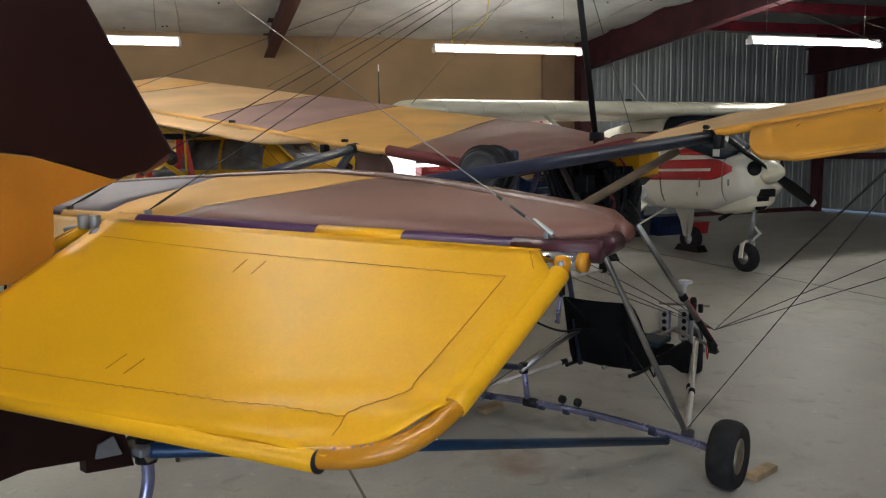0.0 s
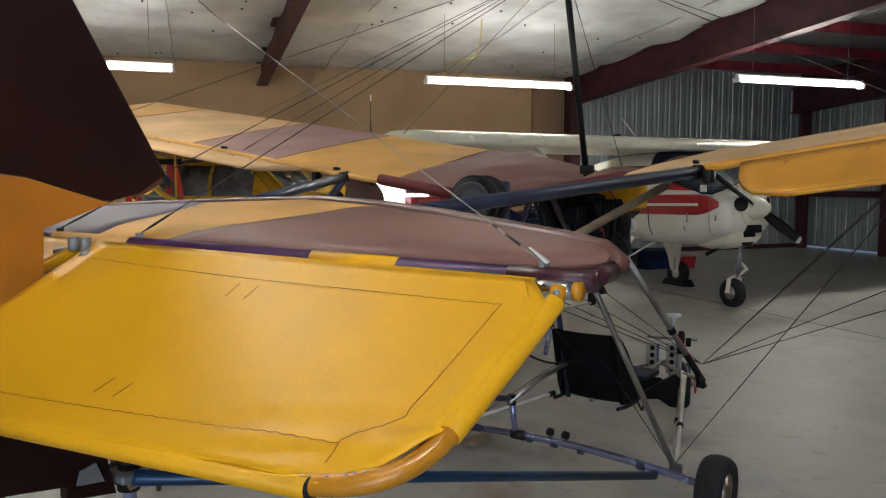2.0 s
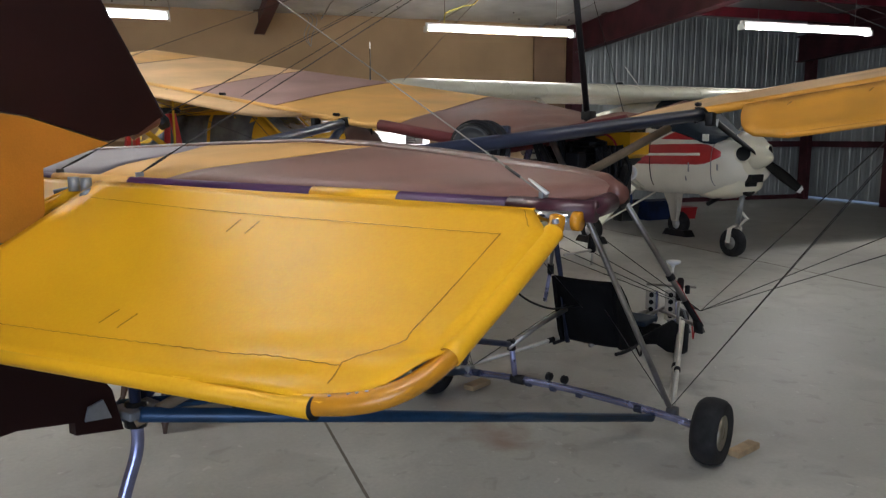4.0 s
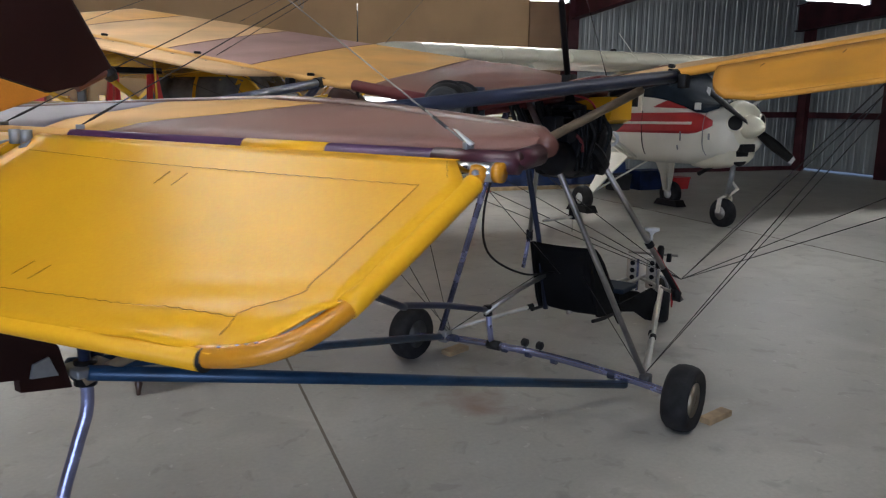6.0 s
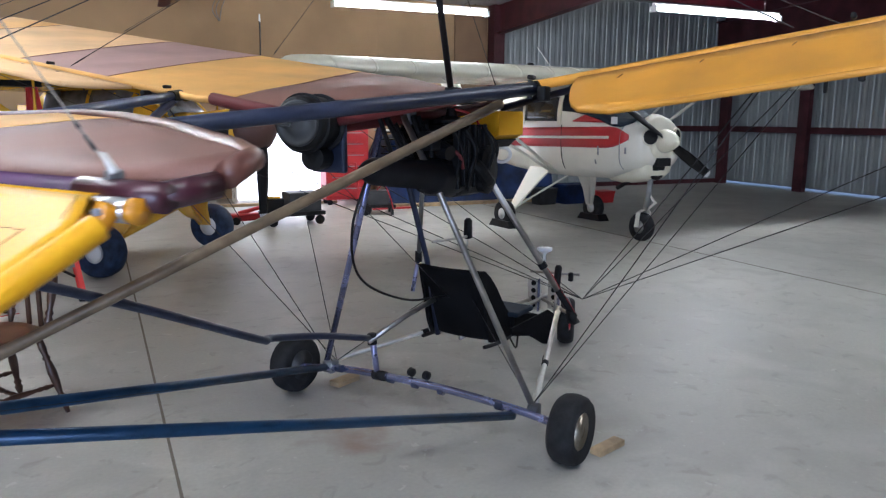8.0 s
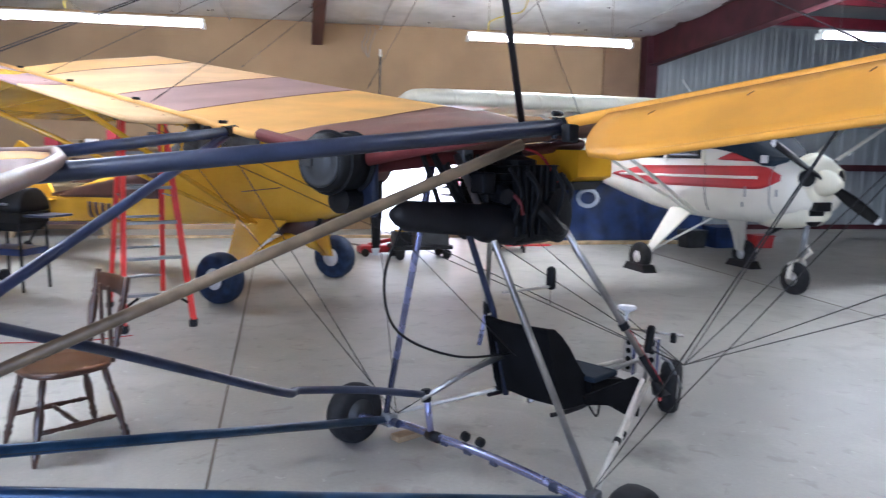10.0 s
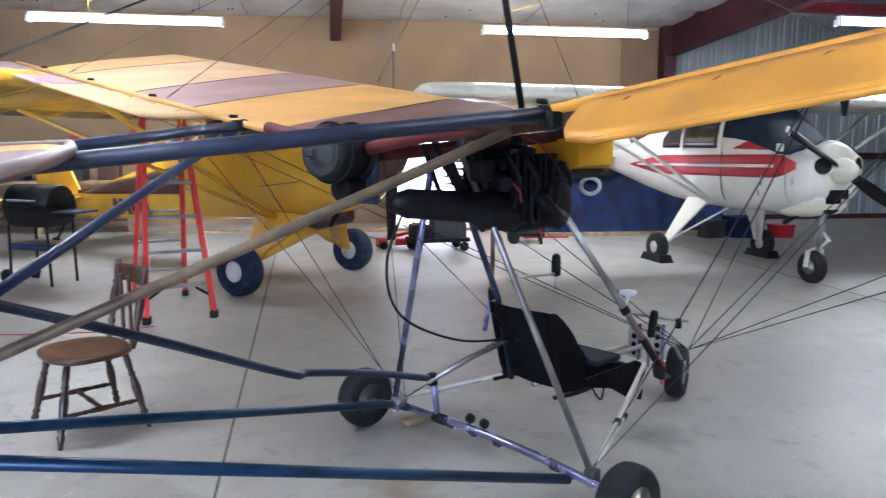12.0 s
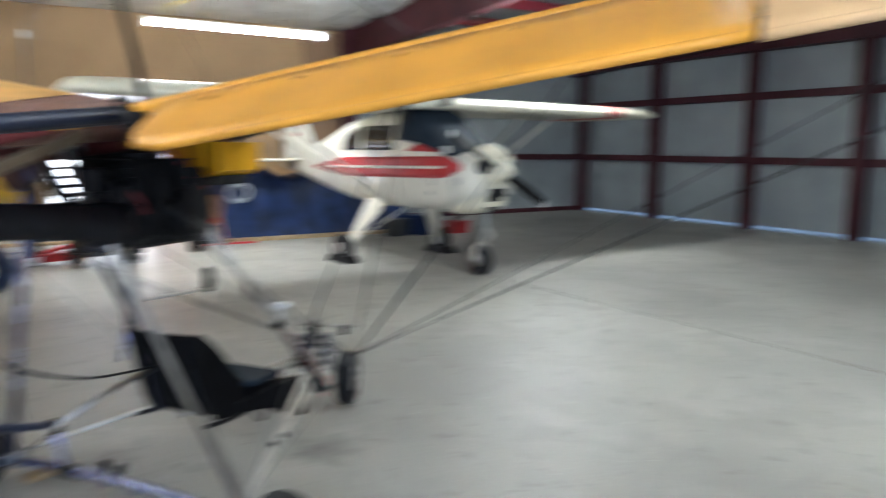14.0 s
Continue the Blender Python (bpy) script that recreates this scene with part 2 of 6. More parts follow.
def plate(bm, pts, th, normal=None):
    """A flat polygon given thickness th along its normal."""
    pts = [Vector(p) for p in pts]
    nrm = Vector(normal) if normal else (pts[1] - pts[0]).cross(pts[2] - pts[0]).normalized()
    a = [bm.verts.new(p + nrm * th / 2) for p in pts]
    b = [bm.verts.new(p - nrm * th / 2) for p in pts]
    bm.faces.new(a)
    bm.faces.new(b[::-1])
    for i in range(len(pts)):
        j = (i + 1) % len(pts)
        bm.faces.new((a[i], b[i], b[j], a[j]))
    return bm


def sheet(bm, grid, th=0.004):
    """A skin through a grid of points, given thickness downwards."""
    top = [[bm.verts.new(p) for p in row] for row in grid]
    low = [[bm.verts.new(Vector(p) - Vector((0, 0, th))) for p in row] for row in grid]
    n, m = len(grid), len(grid[0])
    for i in range(n - 1):
        for j in range(m - 1):
            bm.faces.new((top[i][j], top[i][j + 1], top[i + 1][j + 1], top[i + 1][j]))
            bm.faces.new((low[i][j], low[i + 1][j], low[i + 1][j + 1], low[i][j + 1]))
    edge = [(0, j) for j in range(m)] + [(i, m - 1) for i in range(1, n)] + [(n - 1, j) for j in range(m - 2, -1, -1)] + [(i, 0) for i in range(n - 2, 0, -1)]
    for a, b in zip(edge, edge[1:] + edge[:1]):
        bm.faces.new((top[a[0]][a[1]], low[a[0]][a[1]], low[b[0]][b[1]], top[b[0]][b[1]]))
    return bm


def loft(bm, rings, cap=True):
    vs = [[bm.verts.new(p) for p in r] for r in rings]
    n = len(vs[0])
    for a, b in zip(vs, vs[1:]):
        for k in range(n):
            bm.faces.new((a[k], a[(k + 1) % n], b[(k + 1) % n], b[k]))
    if cap:
        bm.faces.new(vs[0][::-1])
        bm.faces.new(vs[-1])
    return bm


def disc_lathe(bm, prof, centre, axis, n=24):
    """A lathe of (radius, along) pairs about an axis through centre."""
    axis = Vector(axis).normalized()
    u = axis.orthogonal().normalized()
    v = axis.cross(u)
    c = Vector(centre)
    rings = [[c + axis * h + max(r, 1e-4) * (math.cos(2 * math.pi * k / n) * u + math.sin(2 * math.pi * k / n) * v) for k in range(n)] for r, h in prof]
    return loft(bm, rings)


def thing(name, label, category, m=None, group="", kind=""):
    e = new(name)
    e.empty_display_size = 0.2
    if m is not None:
        e.matrix_basis = m
    return tagged(e, label, category, group, kind)


def wheel(parent, c, axis, R, w, rim, rimmat="alu", name="wheel"):
    h = w / 2
    ty = part(name, disc_lathe(bmesh.new(), [(rim, -h * 0.75), (R * 0.86, -h), (R * 0.96, -h * 0.7), (R, -h * 0.25), (R, h * 0.25), (R * 0.96, h * 0.7), (R * 0.86, h), (rim, h * 0.75)], c, axis, 32), "rubber", parent, smooth=True)
    part("rim", disc_lathe(bmesh.new(), [(rim * 1.02, -h * 0.8), (rim * 0.9, -h * 0.6), (rim * 0.4, -h * 0.5), (rim * 0.35, -h * 0.85), (rim * 0.3, h * 0.85), (rim * 0.4, h * 0.5), (rim * 0.9, h * 0.6), (rim * 1.02, h * 0.8)], c, axis, 24), rimmat, ty, "metal wheel rim", smooth=True)
    ax_ = Vector(axis).normalized()
    u_ = ax_.orthogonal().normalized()
    v_ = ax_.cross(u_)
    for side_ in (-1, 1):
        for k in range(5):
            o = Vector(c) + ax_ * (side_ * h * 0.52) + (u_ * math.cos(k * math.tau / 5) + v_ * math.sin(k * math.tau / 5)) * rim * 0.62
            part("wheel_bolt", disc_lathe(bmesh.new(), [(rim * 0.09, -0.004), (rim * 0.09, 0.006), (rim * 0.05, 0.009)], o, ax_ * side_, 6), "greydk", ty)
    return ty

# ---------------------------------------------------------------- hangar
XL, XR, YF, YB = -9.0, 14.7, -5.0, 16.8
def roof(y):
    return 3.98 + (YB - y) * 0.055


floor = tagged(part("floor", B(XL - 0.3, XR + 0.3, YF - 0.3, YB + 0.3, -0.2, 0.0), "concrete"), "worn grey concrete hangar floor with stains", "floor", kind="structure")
ground = tagged(part("ground", B(-400, 400, -400, 400, -0.4, -0.205), "apron"), "pale apron outside the hangar", "ground", kind="structure")
# saw-cut joints, dark filled, not quite square to the walls
for x in (0.826, 7.1, -5.8):
    bm = bmesh.new()
    plate(bm, [(x - 0.007 - 0.0357 * YF, YF, 0.0017), (x + 0.007 - 0.0357 * YF, YF, 0.0017), (x + 0.007 - 0.0357 * YB, YB, 0.0017), (x - 0.007 - 0.0357 * YB, YB, 0.0017)], 0.0025, (0, 0, 1))
    tagged(part("floor_joint", bm, "joint"), "dark sealed saw-cut joint in the concrete", "joint", kind="structure")


def wallbox(name, label, mat_, *a):
    return tagged(part(name, B(*a), mat_), label, "wall", kind="structure")


wall_back = wallbox("wall_back", "tan board wall with faint seams at the back of the hangar", "tan", XL, 8.0, YB, YB + 0.2, 0, 4.3)
wall_left = wallbox("wall_left", "tan board side wall", "tan", XL - 0.2, XL, YF, YB + 0.2, 0, 5.6)
wall_front = thing("wall_front", "front wall with a wide open doorway", "wall", kind="structure")
part("wall_side", B(XL, -7.5, YF - 0.2, YF, 0, 5.6), "galv", wall_front)
part("wall_side", B(-1.0, XR, YF - 0.2, YF, 0, 5.6), "galv", wall_front)
part("lintel", B(-7.5, -1.0, YF - 0.2, YF, 3.4, 5.6), "galv", wall_front)


def corrugated(bm, p0, d, length, z0, z1, nrm, pitch=0.3, depth=0.015):
    """Ribbed sheet along d from p0."""
    d, nrm, p0 = Vector(d), Vector(nrm), Vector(p0)
    prof, s = [], 0.0
    while s < length:
        prof += [(s, 0), (s + pitch * 0.32, 0), (s + pitch * 0.4, 0.5), (s + pitch * 0.55, 0.5), (s + pitch * 0.63, 0), (s + pitch * 0.78, 0.0), (s + pitch * 0.84, 1), (s + pitch * 0.93, 1)]
        s += pitch
    prof = [q for q in prof if q[0] <= length] + [(length, 0)]
    lo = [bm.verts.new(p0 + d * a + nrm * (h * depth) + Vector((0, 0, z0))) for a, h in prof]
    hi = [bm.verts.new(p0 + d * a + nrm * (h * depth) + Vector((0, 0, z1))) for a, h in prof]
    for i in range(len(prof) - 1):
        bm.faces.new((lo[i], lo[i + 1], hi[i + 1], hi[i]))
    return bm


wall_metal = thing("wall_metal", "bare ribbed galvanised sheet wall on red primed girts", "wall", kind="structure")
part("backing", B(8.0, XR, YB + 0.06, YB + 0.2, 0, 5.2), "galv", wall_metal)
part("ribbed_sheet", corrugated(bmesh.new(), (8.0, YB, 0), (1, 0, 0), XR - 8.0, 0, 5.2, (0, 1, 0)), "galv", wall_metal)
for z in (1.35, 2.56):
    part("girt", B(8.0, XR, YB - 0.16, YB - 0.02, z - 0.05, z + 0.09), "primer", wall_metal)
part("base_plate", B(8.0, XR, YB - 0.1, YB - 0.02, 0, 0.1), "primer", wall_metal)
wall_right = thing("wall_right", "bare ribbed galvanised side wall with red primed posts", "wall", kind="structure")
part("backing", B(XR + 0.06, XR + 0.2, YF, YB + 0.2, 0.06, 5.6), "galv", wall_right)
part("ribbed_sheet", corrugated(bmesh.new(), (XR, YF, 0), (0, 1, 0), YB - YF, 0.06, 5.6, (1, 0, 0)), "galv", wall_right)
for z in (1.35, 2.62):
    part("girt", B(XR - 0.16, XR - 0.02, YF, YB - 0.2, z - 0.05, z + 0.09), "primer", wall_right)
for y in (16.5, 14.1, 11.6, 9.4, 6.9, 4.4, 1.9, -0.6):
    part("post", B(XR - 0.3, XR - 0.17, y - 0.13, y + 0.13, 0, 3.7 if y < 16 else 4.0), "primer", wall_right)
part("top_beam", B(XR - 0.34, XR - 0.03, YF, YB - 0.2, 3.5, 4.4), "primer", wall_right)

ceiling = tagged(new("ceiling"), "sagging white foil-faced insulation under the roof", "ceiling", kind="structure")
bm = bmesh.new()
rnd = random.Random(4)
nx, ny = 46, 60
grid = [[Vector((XL + (8.0 - XL) * i / nx, YF + (YB - YF) * j / ny, roof(YF + (YB - YF) * j / ny) - 0.09 * abs(math.sin(math.pi * j / ny * 14)) * (0.6 + 0.4 * math.sin(i * 1.7 + j)) - rnd.random() * 0.025)) for j in range(ny + 1)] for i in range(nx + 1)]
vs = [[bm.verts.new(p) for p in row] for row in grid]
for i in range(nx):
    for j in range(ny):
        bm.faces.new((vs[i][j], vs[i + 1][j], vs[i + 1][j + 1], vs[i][j + 1]))
me = bpy.data.meshes.new("ceiling")
bm.to_mesh(me)
bm.free()
me.materials.append(M["insul"])
for p in me.polygons:
    p.use_smooth = True
bpy.data.objects.remove(ceiling)
ceiling = tagged(new("ceiling", me), "sagging white foil-faced insulation under the roof", "ceiling", kind="structure")
ceil2 = tagged(part("roof_sheet", plate(bmesh.new(), [(XL - 0.3, YF - 0.3, roof(YF) + 0.35), (XR + 0.3, YF - 0.3, roof(YF) + 0.35), (XR + 0.3, YB + 0.3, roof(YB) + 0.35), (XL - 0.3, YB + 0.3, roof(YB) + 0.35)], 0.05), "galv"), "bare galvanised roof sheets", "roof", kind="structure")
for x, yend in ((1.3, 16.75), (8.05, 16.75), (-5.4, 16.75), (14.3, 16.75)):
    d0 = 0.45 if x < 5 else 0.62
    rf = thing("rafter", "tapered red primed steel rafter", "rafter", group="roof rafters", kind="structure")
    for name, xa, xb, za, zb in (("lower_flange", -0.1, 0.1, -d0, -d0 + 0.03), ("web", -0.012, 0.012, -d0 + 0.03, -0.03), ("upper_flange", -0.1, 0.1, -0.03, 0.0)):
        bm = bmesh.new()
        v = [bm.verts.new((x + q[0], q[1], q[2])) for q in [(xa, YF, roof(YF) + za), (xb, YF, roof(YF) + za), (xb, yend, roof(yend) + za), (xa, yend, roof(yend) + za), (xa, YF, roof(YF) + zb), (xb, YF, roof(YF) + zb), (xb, yend, roof(yend) + zb), (xa, yend, roof(yend) + zb)]]
        for f in ((0, 3, 2, 1), (4, 5, 6, 7), (0, 1, 5, 4), (1, 2, 6, 5), (2, 3, 7, 6), (3, 0, 4, 7)):
            bm.faces.new([v[i] for i in f])
        part(name, bm, "primer", rf)
for y in (15.4, 13.8, 12.2, 10.6, 9.0, 7.4, 5.8, 4.2):
    z = roof(y) + 0.05
    tagged(part("purlin", B(8.1, XR, y - 0.035, y + 0.035, z, z + 0.2), "redp"), "red primed steel roof purlin", "purlin", group="roof purlins", kind="structure")
tagged(part("corner_post", B(7.9, 8.15, YB - 0.32, YB - 0.01, 0, 4.0), "primer"), "dark primed steel column in the corner", "column", kind="structure")
tagged(part("board_post", B(7.1, 7.85, YB - 0.06, YB - 0.005, 0, 3.9), "tan2"), "darker tan board beside the column", "board", kind="structure")


for x in (-6.4, -2.8, -0.3, 2.5, 4.9, 7.2):
    bm = bmesh.new()
    tube(bm, [(x + 0.01 * math.sin(k * 2.1), YF + (YB - YF) * k / 40, roof(YF + (YB - YF) * k / 40) - 0.075 - 0.02 * math.sin(k * 1.4 + x)) for k in range(41)], 0.012, 6)
    tagged(part("insulation_seam", bm, "greyfoil"), "folded seam in the foil insulation", "seam", group="insulation seams", kind="structure")
rp = random.Random(12)
bm = bmesh.new()
for k in range(90):
    x, y = rp.uniform(XL + 1, 7.6), rp.uniform(6, YB - 0.5)
    disc_lathe(bm, [(0.012, 0), (0.02, 0.01), (0.012, 0.02)], (x, y, roof(y) - 0.12), (0, 0, 1), 6)
tagged(part("insulation_pins", bm, "black"), "small dark pins holding the insulation", "pins", kind="stuff")

# ---------------------------------------------------------------- strip lamps
def strip_lamp(x, y, z):
    e = thing("strip_lamp", "lit white fluorescent strip lamp hung on wires", "lamp", pose(x, y, z), group="strip lamps")
    part("housing", B(0, 2.44, -0.03, 0.03, 0.05, 0.1, bevel=0.008), "whiteP", e)
    part("end_cap", B(-0.01, 0.03, -0.065, 0.065, -0.03, 0.05), "whiteP", e)
    part("end_cap", B(2.41, 2.45, -0.065, 0.065, -0.03, 0.05), "whiteP", e)
    for dy in (-0.035, 0.035):
        part("tube", T([(0.03, dy, 0.012), (2.41, dy, 0.012)], 0.019, 12), "tube", e, "glowing fluorescent tube")
    for x1 in (0.3, 2.14):
        part("hanger", T([(x1, 0, 0.1), (x1, 0, roof(y) - z + 0.02)], 0.004, 6), "lightcable", e)
    return e


# last three hang out of view, added to light the near floor and tail
for x, y, z in ((-2.66, 12.54, 3.15), (3.33, 12.54, 3.15), (7.68, 10.98, 3.15), (-2.66, 6.4, 3.75), (-1.45, 1.0, 3.92), (5.0, 4.4, 3.75)):
    strip_lamp(x, y, z)

# ---------------------------------------------------------------- ultralight
# local axes: x forward, y left, z up; P takes forward, right, up
ULTRA = Matrix.Translation((1.349, 5.024, 0)) @ Matrix.Rotation(math.atan2(0.572, 0.82), 4, "Z")
ultra = thing("ultralight_aircraft", "yellow and brown fabric ultralight aircraft on a bare tube frame", "aircraft", ULTRA)


def P(f, r, z):
    return Vector((f, -r, z))


def U(name, bm, material, label="", smooth=True, parent=None):
    return part(name, bm, material, parent or ultra, label, smooth)


SET = Vector((-0.085, 0, -0.015))
def wing_part(name, bm, material, label="", smooth=True, parent=None):
    """A part of the wing or engine, set back with the wing's mount."""
    ob = U(name, bm, material, label, smooth, parent)
    ob.location = SET
    return ob


def W(f, r, z):
    """A point given in the wing's own measures."""
    return P(f, r, z) + SET


DIH = 0.148
def wz(r):
    a = abs(r)
    return 1.568 + 0.102 * min(a / 0.65, 1) + DIH * max(0, a - 0.75)


def wing_point(x, r):
    """Top skin of the wing at chord fraction x (0 rear, 1 front)."""
    crown = 0.016 * math.sin(math.pi * x ** 0.8) + 0.188 * x - 0.05 * math.exp(-(r / 0.45) ** 2) * x
    if x > 0.95:
        crown -= (x - 0.95) ** 2 * 4
    rib = 0.008 * math.sin(math.pi * x) * abs(math.sin(math.pi * r / 0.9))
    return P(1.52 * x, r, wz(r) + crown - rib)


# stripes: boundaries at the rear edge and at the front edge
STRIPES = [(-4.12, -4.95, None), (-3.5, -4.15, "yel_top"), (-2.3, -2.76, "cream"), (-1.5, -1.84, "mauve"), (-0.58, -0.95, "yel_top"), (0.60, 0.45, "brown"), (2.7, 2.4, "cream"), (3.5, 3.2, "yel_top"), (4.75, 5.0, "mauve")]
for (a0, a1, _), (b0, b1, m_) in zip(STRIPES, STRIPES[1:]):
    n, k = 40, 24
    grid = []
    for i in range(n + 1):
        row = []
        for j in range(k + 1):
            x, u = j / k, i / n
            rr = (a0 + (a1 - a0) * x) * (1 - u) + (b0 + (b1 - b0) * x) * u
            p = wing_point(x, rr)
            if m_ == "brown":
                w = math.sin(math.pi * x) * max(0, 1 - abs(rr - 0.25) / 0.7)
                p.z += w * (0.026 * math.sin(rr * 17 + x * 7) + 0.014 * math.sin(rr * 31 - x * 9)) + 0.035 * math.sin(math.pi * x) * math.exp(-((rr + 0.35) / 0.22) ** 2)
            row.append(p)
        grid.append(row)
    wing_part("wing_panel", sheet(bmesh.new(), grid, 0.006), m_, {"brown": "wrinkled brown fabric at the wing root", "yel_top": "faded orange-yellow wing fabric", "cream": "sun-bleached cream wing fabric", "mauve": "faded mauve wing fabric"}[m_])
for (b0, b1, m_) in STRIPES[1:-1]:
    pts = [wing_point(j / 12, b0 + (b1 - b0) * j / 12) + Vector((0, 0, 0.002)) for j in range(13)]
    wing_part("seam", T(pts, 0.002, 5), "brown", "dark seam between fabric stripes")
for s in (-1, 1):
    sp = wing_part("rear_spar", T([P(0, s * 0.62, wz(0.62)), P(0, s * 0.75, wz(0.75)), P(0, s * 4.7, wz(4.7))], 0.017), "yel_top" if s < 0 else "orange")
    wing_part("spar_sleeve", T([P(0.0, s * 0.0, wz(0)), P(0, s * 0.66, wz(0.66))], 0.028), "maroon", "maroon fabric sleeve on the rear spar")
    wing_part("front_spar", T([P(1.49, s * 0.05, wz(0) + 0.08), P(1.49, s * 0.75, wz(0.75) + 0.142), P(1.49, s * 4.9, wz(4.9) + 0.152)], 0.02), "navyt")
    for r in (0.95, 1.9, 2.9, 3.9):
        wing_part("batten_end", disc_lathe(bmesh.new(), [(0.008, -0.02), (0.008, 0.02)], P(-0.02, s * r, wz(r) + 0.028), (1, 0, 0), 8), "black")


# ailerons
def aileron(s, r0, r1, drop, matn, round_in, label):
    grid = []
    for i in range(17):
        row = []
        for j in range(7):
            v = j / 6
            ri = r0 + round_in * (1 - math.sqrt(max(0, 1 - v * v)))
            r = s * (ri + (r1 - ri) * i / 16)
            c = 0.29 * v
            pillow = 0.006 * math.sin(math.pi * v) * math.sin(i * 1.9)
            row.append(P(-0.03 - c * math.cos(drop), r, wz(r) - c * math.sin(drop) + pillow))
        grid.append(row)
    a = wing_part("aileron", sheet(bmesh.new(), grid, 0.016), matn, label)
    pts = [grid[i][6] - Vector((0, 0, 0.008)) for i in range(17)]
    part("edge_tube", T(pts, 0.0092, 10), matn, a, smooth=True)
    for k in range(5):
        q = grid[2 + 3 * k][1]
        part("stitch_mark", T([q + Vector((0, 0, 0.002)), q + Vector((-0.02, 0.008 * s, 0.002 - 0.02 * math.tan(drop)))], 0.0012, 5), "ybrown", a)
    return a
aileron(1, 1.12, 2.42, radians(28), "orange", 0.2, "drooping orange fabric aileron")
aileron(1, 2.43, 4.6, radians(29), "cream", 0.0, "drooping cream fabric aileron")
aileron(-1, 1.2, 2.9, radians(3), "cream", 0.12, "cream fabric aileron")
aileron(-1, 2.91, 4.85, radians(3), "mauve", 0.0, "faded lilac fabric aileron")
wing_part("aileron_horn", plate(bmesh.new(), [P(-0.25, 1.87, wz(1.87) - 0.125), P(-0.29, 1.87, wz(1.87) - 0.145), P(-0.27, 1.87, wz(1.87) - 0.18)], 0.008, (0, 1, 0)), "black", smooth=False)
wing_part("aileron_latch", B(-0.285, -0.265, -1.955, -1.94, wz(1.95) - 0.165, wz(1.95) - 0.145, bevel=0.004), "black")
for r, s in ((1.0, 1), (2.2, 1), (1.1, -1), (1.9, -1)):
    wing_part("hinge_bracket", B(-0.05, 0.0, -s * r - 0.015, -s * r + 0.015, wz(r) - 0.06, wz(r) - 0.01, bevel=0.005), "black")

# king post and root tube
KT = W(0.72, 0, 2.80)
U("king_post", T([W(1.03, 0, 1.66), KT], 0.017), "black", "black streamlined king post")
wing_part("king_post_foot", B(0.99, 1.07, -0.03, 0.03, 1.70, 1.75, bevel=0.008), "black")
wing_part("root_tube", T([P(-0.12, 0.0, 1.535), P(1.50, 0, 1.66)], 0.028), "maroon", "maroon root tube under the wing")
wing_part("root_patch", B(0.55, 0.62, -0.05, 0.05, 1.56, 1.64, bevel=0.01), "grey")

# booms and struts of the tail
tb = U("tail_boom", T([P(-0.075, 0.967, 1.678), P(-1.95, 0.12, 1.46)], 0.0235, 14), "navyt", "dark navy tail boom")
part("bolt", disc_lathe(bmesh.new(), [(0.009, -0.03), (0.009, 0.03)], P(-0.115, 0.95, 1.672), (0, 0, 1), 8), "black", tb)
part("bracket", T([P(-0.07, 0.972, 1.679), P(-0.1, 0.958, 1.675)], 0.027, 12), "black", tb)
tb2 = U("tail_boom", T([P(-0.07, -0.91, 1.672), P(-1.95, -0.12, 1.46)], 0.0225, 14), "bluet", "dark blue tail boom")
part("bracket", T([P(-0.065, -0.912, 1.673), P(-0.14, -0.88, 1.664)], 0.028, 12), "black", tb2)
U("lower_boom", T([P(0.63, 0.55, 0.145), P(-1.9, 0.05, 0.85)], 0.0215, 14), "teal", "blue lower tail boom")
U("lower_boom", T([P(0.69, -0.66, 0.15), P(-1.9, -0.05, 0.85)], 0.0205, 14), "teal", "blue lower tail boom")
U("tail_strut", T([W(-0.05, 0.85, 1.64), P(-1.9, 0.02, 0.82)], 0.0165, 12), "tant", "tan diagonal tail strut")
U("tail_strut", T([P(-0.1, -0.9, 1.66), P(-1.9, -0.02, 0.82)], 0.02, 12), "bluet", "blue diagonal tail strut")
U("keel_tube", T(smoothline([P(-1.75, 0.0, 1.28), P(-1.0, -0.1, 0.965), P(-0.3, -0.2, 0.645), P(-0.15, -0.28, 0.597), P(0.2, -0.28, 0.52), P(0.585, -0.274, 0.41)], 4), 0.0175, 12), "navyt", "dark bent keel tube")
U("keel_extension", T([P(0.55, -0.27, 0.40), P(0.80, -0.2, 0.50), P(0.99, -0.12, 0.57)], 0.015), "alu")
U("keel_post", T([P(0.585, -0.274, 0.425), P(0.61, -0.26, 0.2)], 0.017), "daytint")
U("clamp", T([P(0.588, -0.274, 0.38), P(0.582, -0.274, 0.435)], 0.026), "black")
U("clamp", T([P(0.603, -0.20, 0.205), P(0.61, -0.28, 0.2)], 0.028), "black")

# undercarriage
ax = U("axle", T(smoothline([P(0.57, -0.86, 0.15), P(0.66, -0.55, 0.165), P(0.62, -0.23, 0.2), P(0.62, 0.15, 0.205), P(0.63, 0.57, 0.18), P(0.585, 0.86, 0.165)], 6), 0.02, 12), "daytint", "scuffed axle tube tinted lavender as by daylight")
for a, b in ((-0.52, -0.56), (-0.16, -0.19), (0.0, -0.03), (0.16, 0.13), (0.5, 0.46)):
    part("tape_band", T([P(0.637 - 0.02 * (1 - abs(a)), a, 0.195 - abs(a) * 0.03), P(0.637 - 0.02 * (1 - abs(b)), b, 0.195 - abs(b) * 0.03)], 0.0225), "navyt", ax)
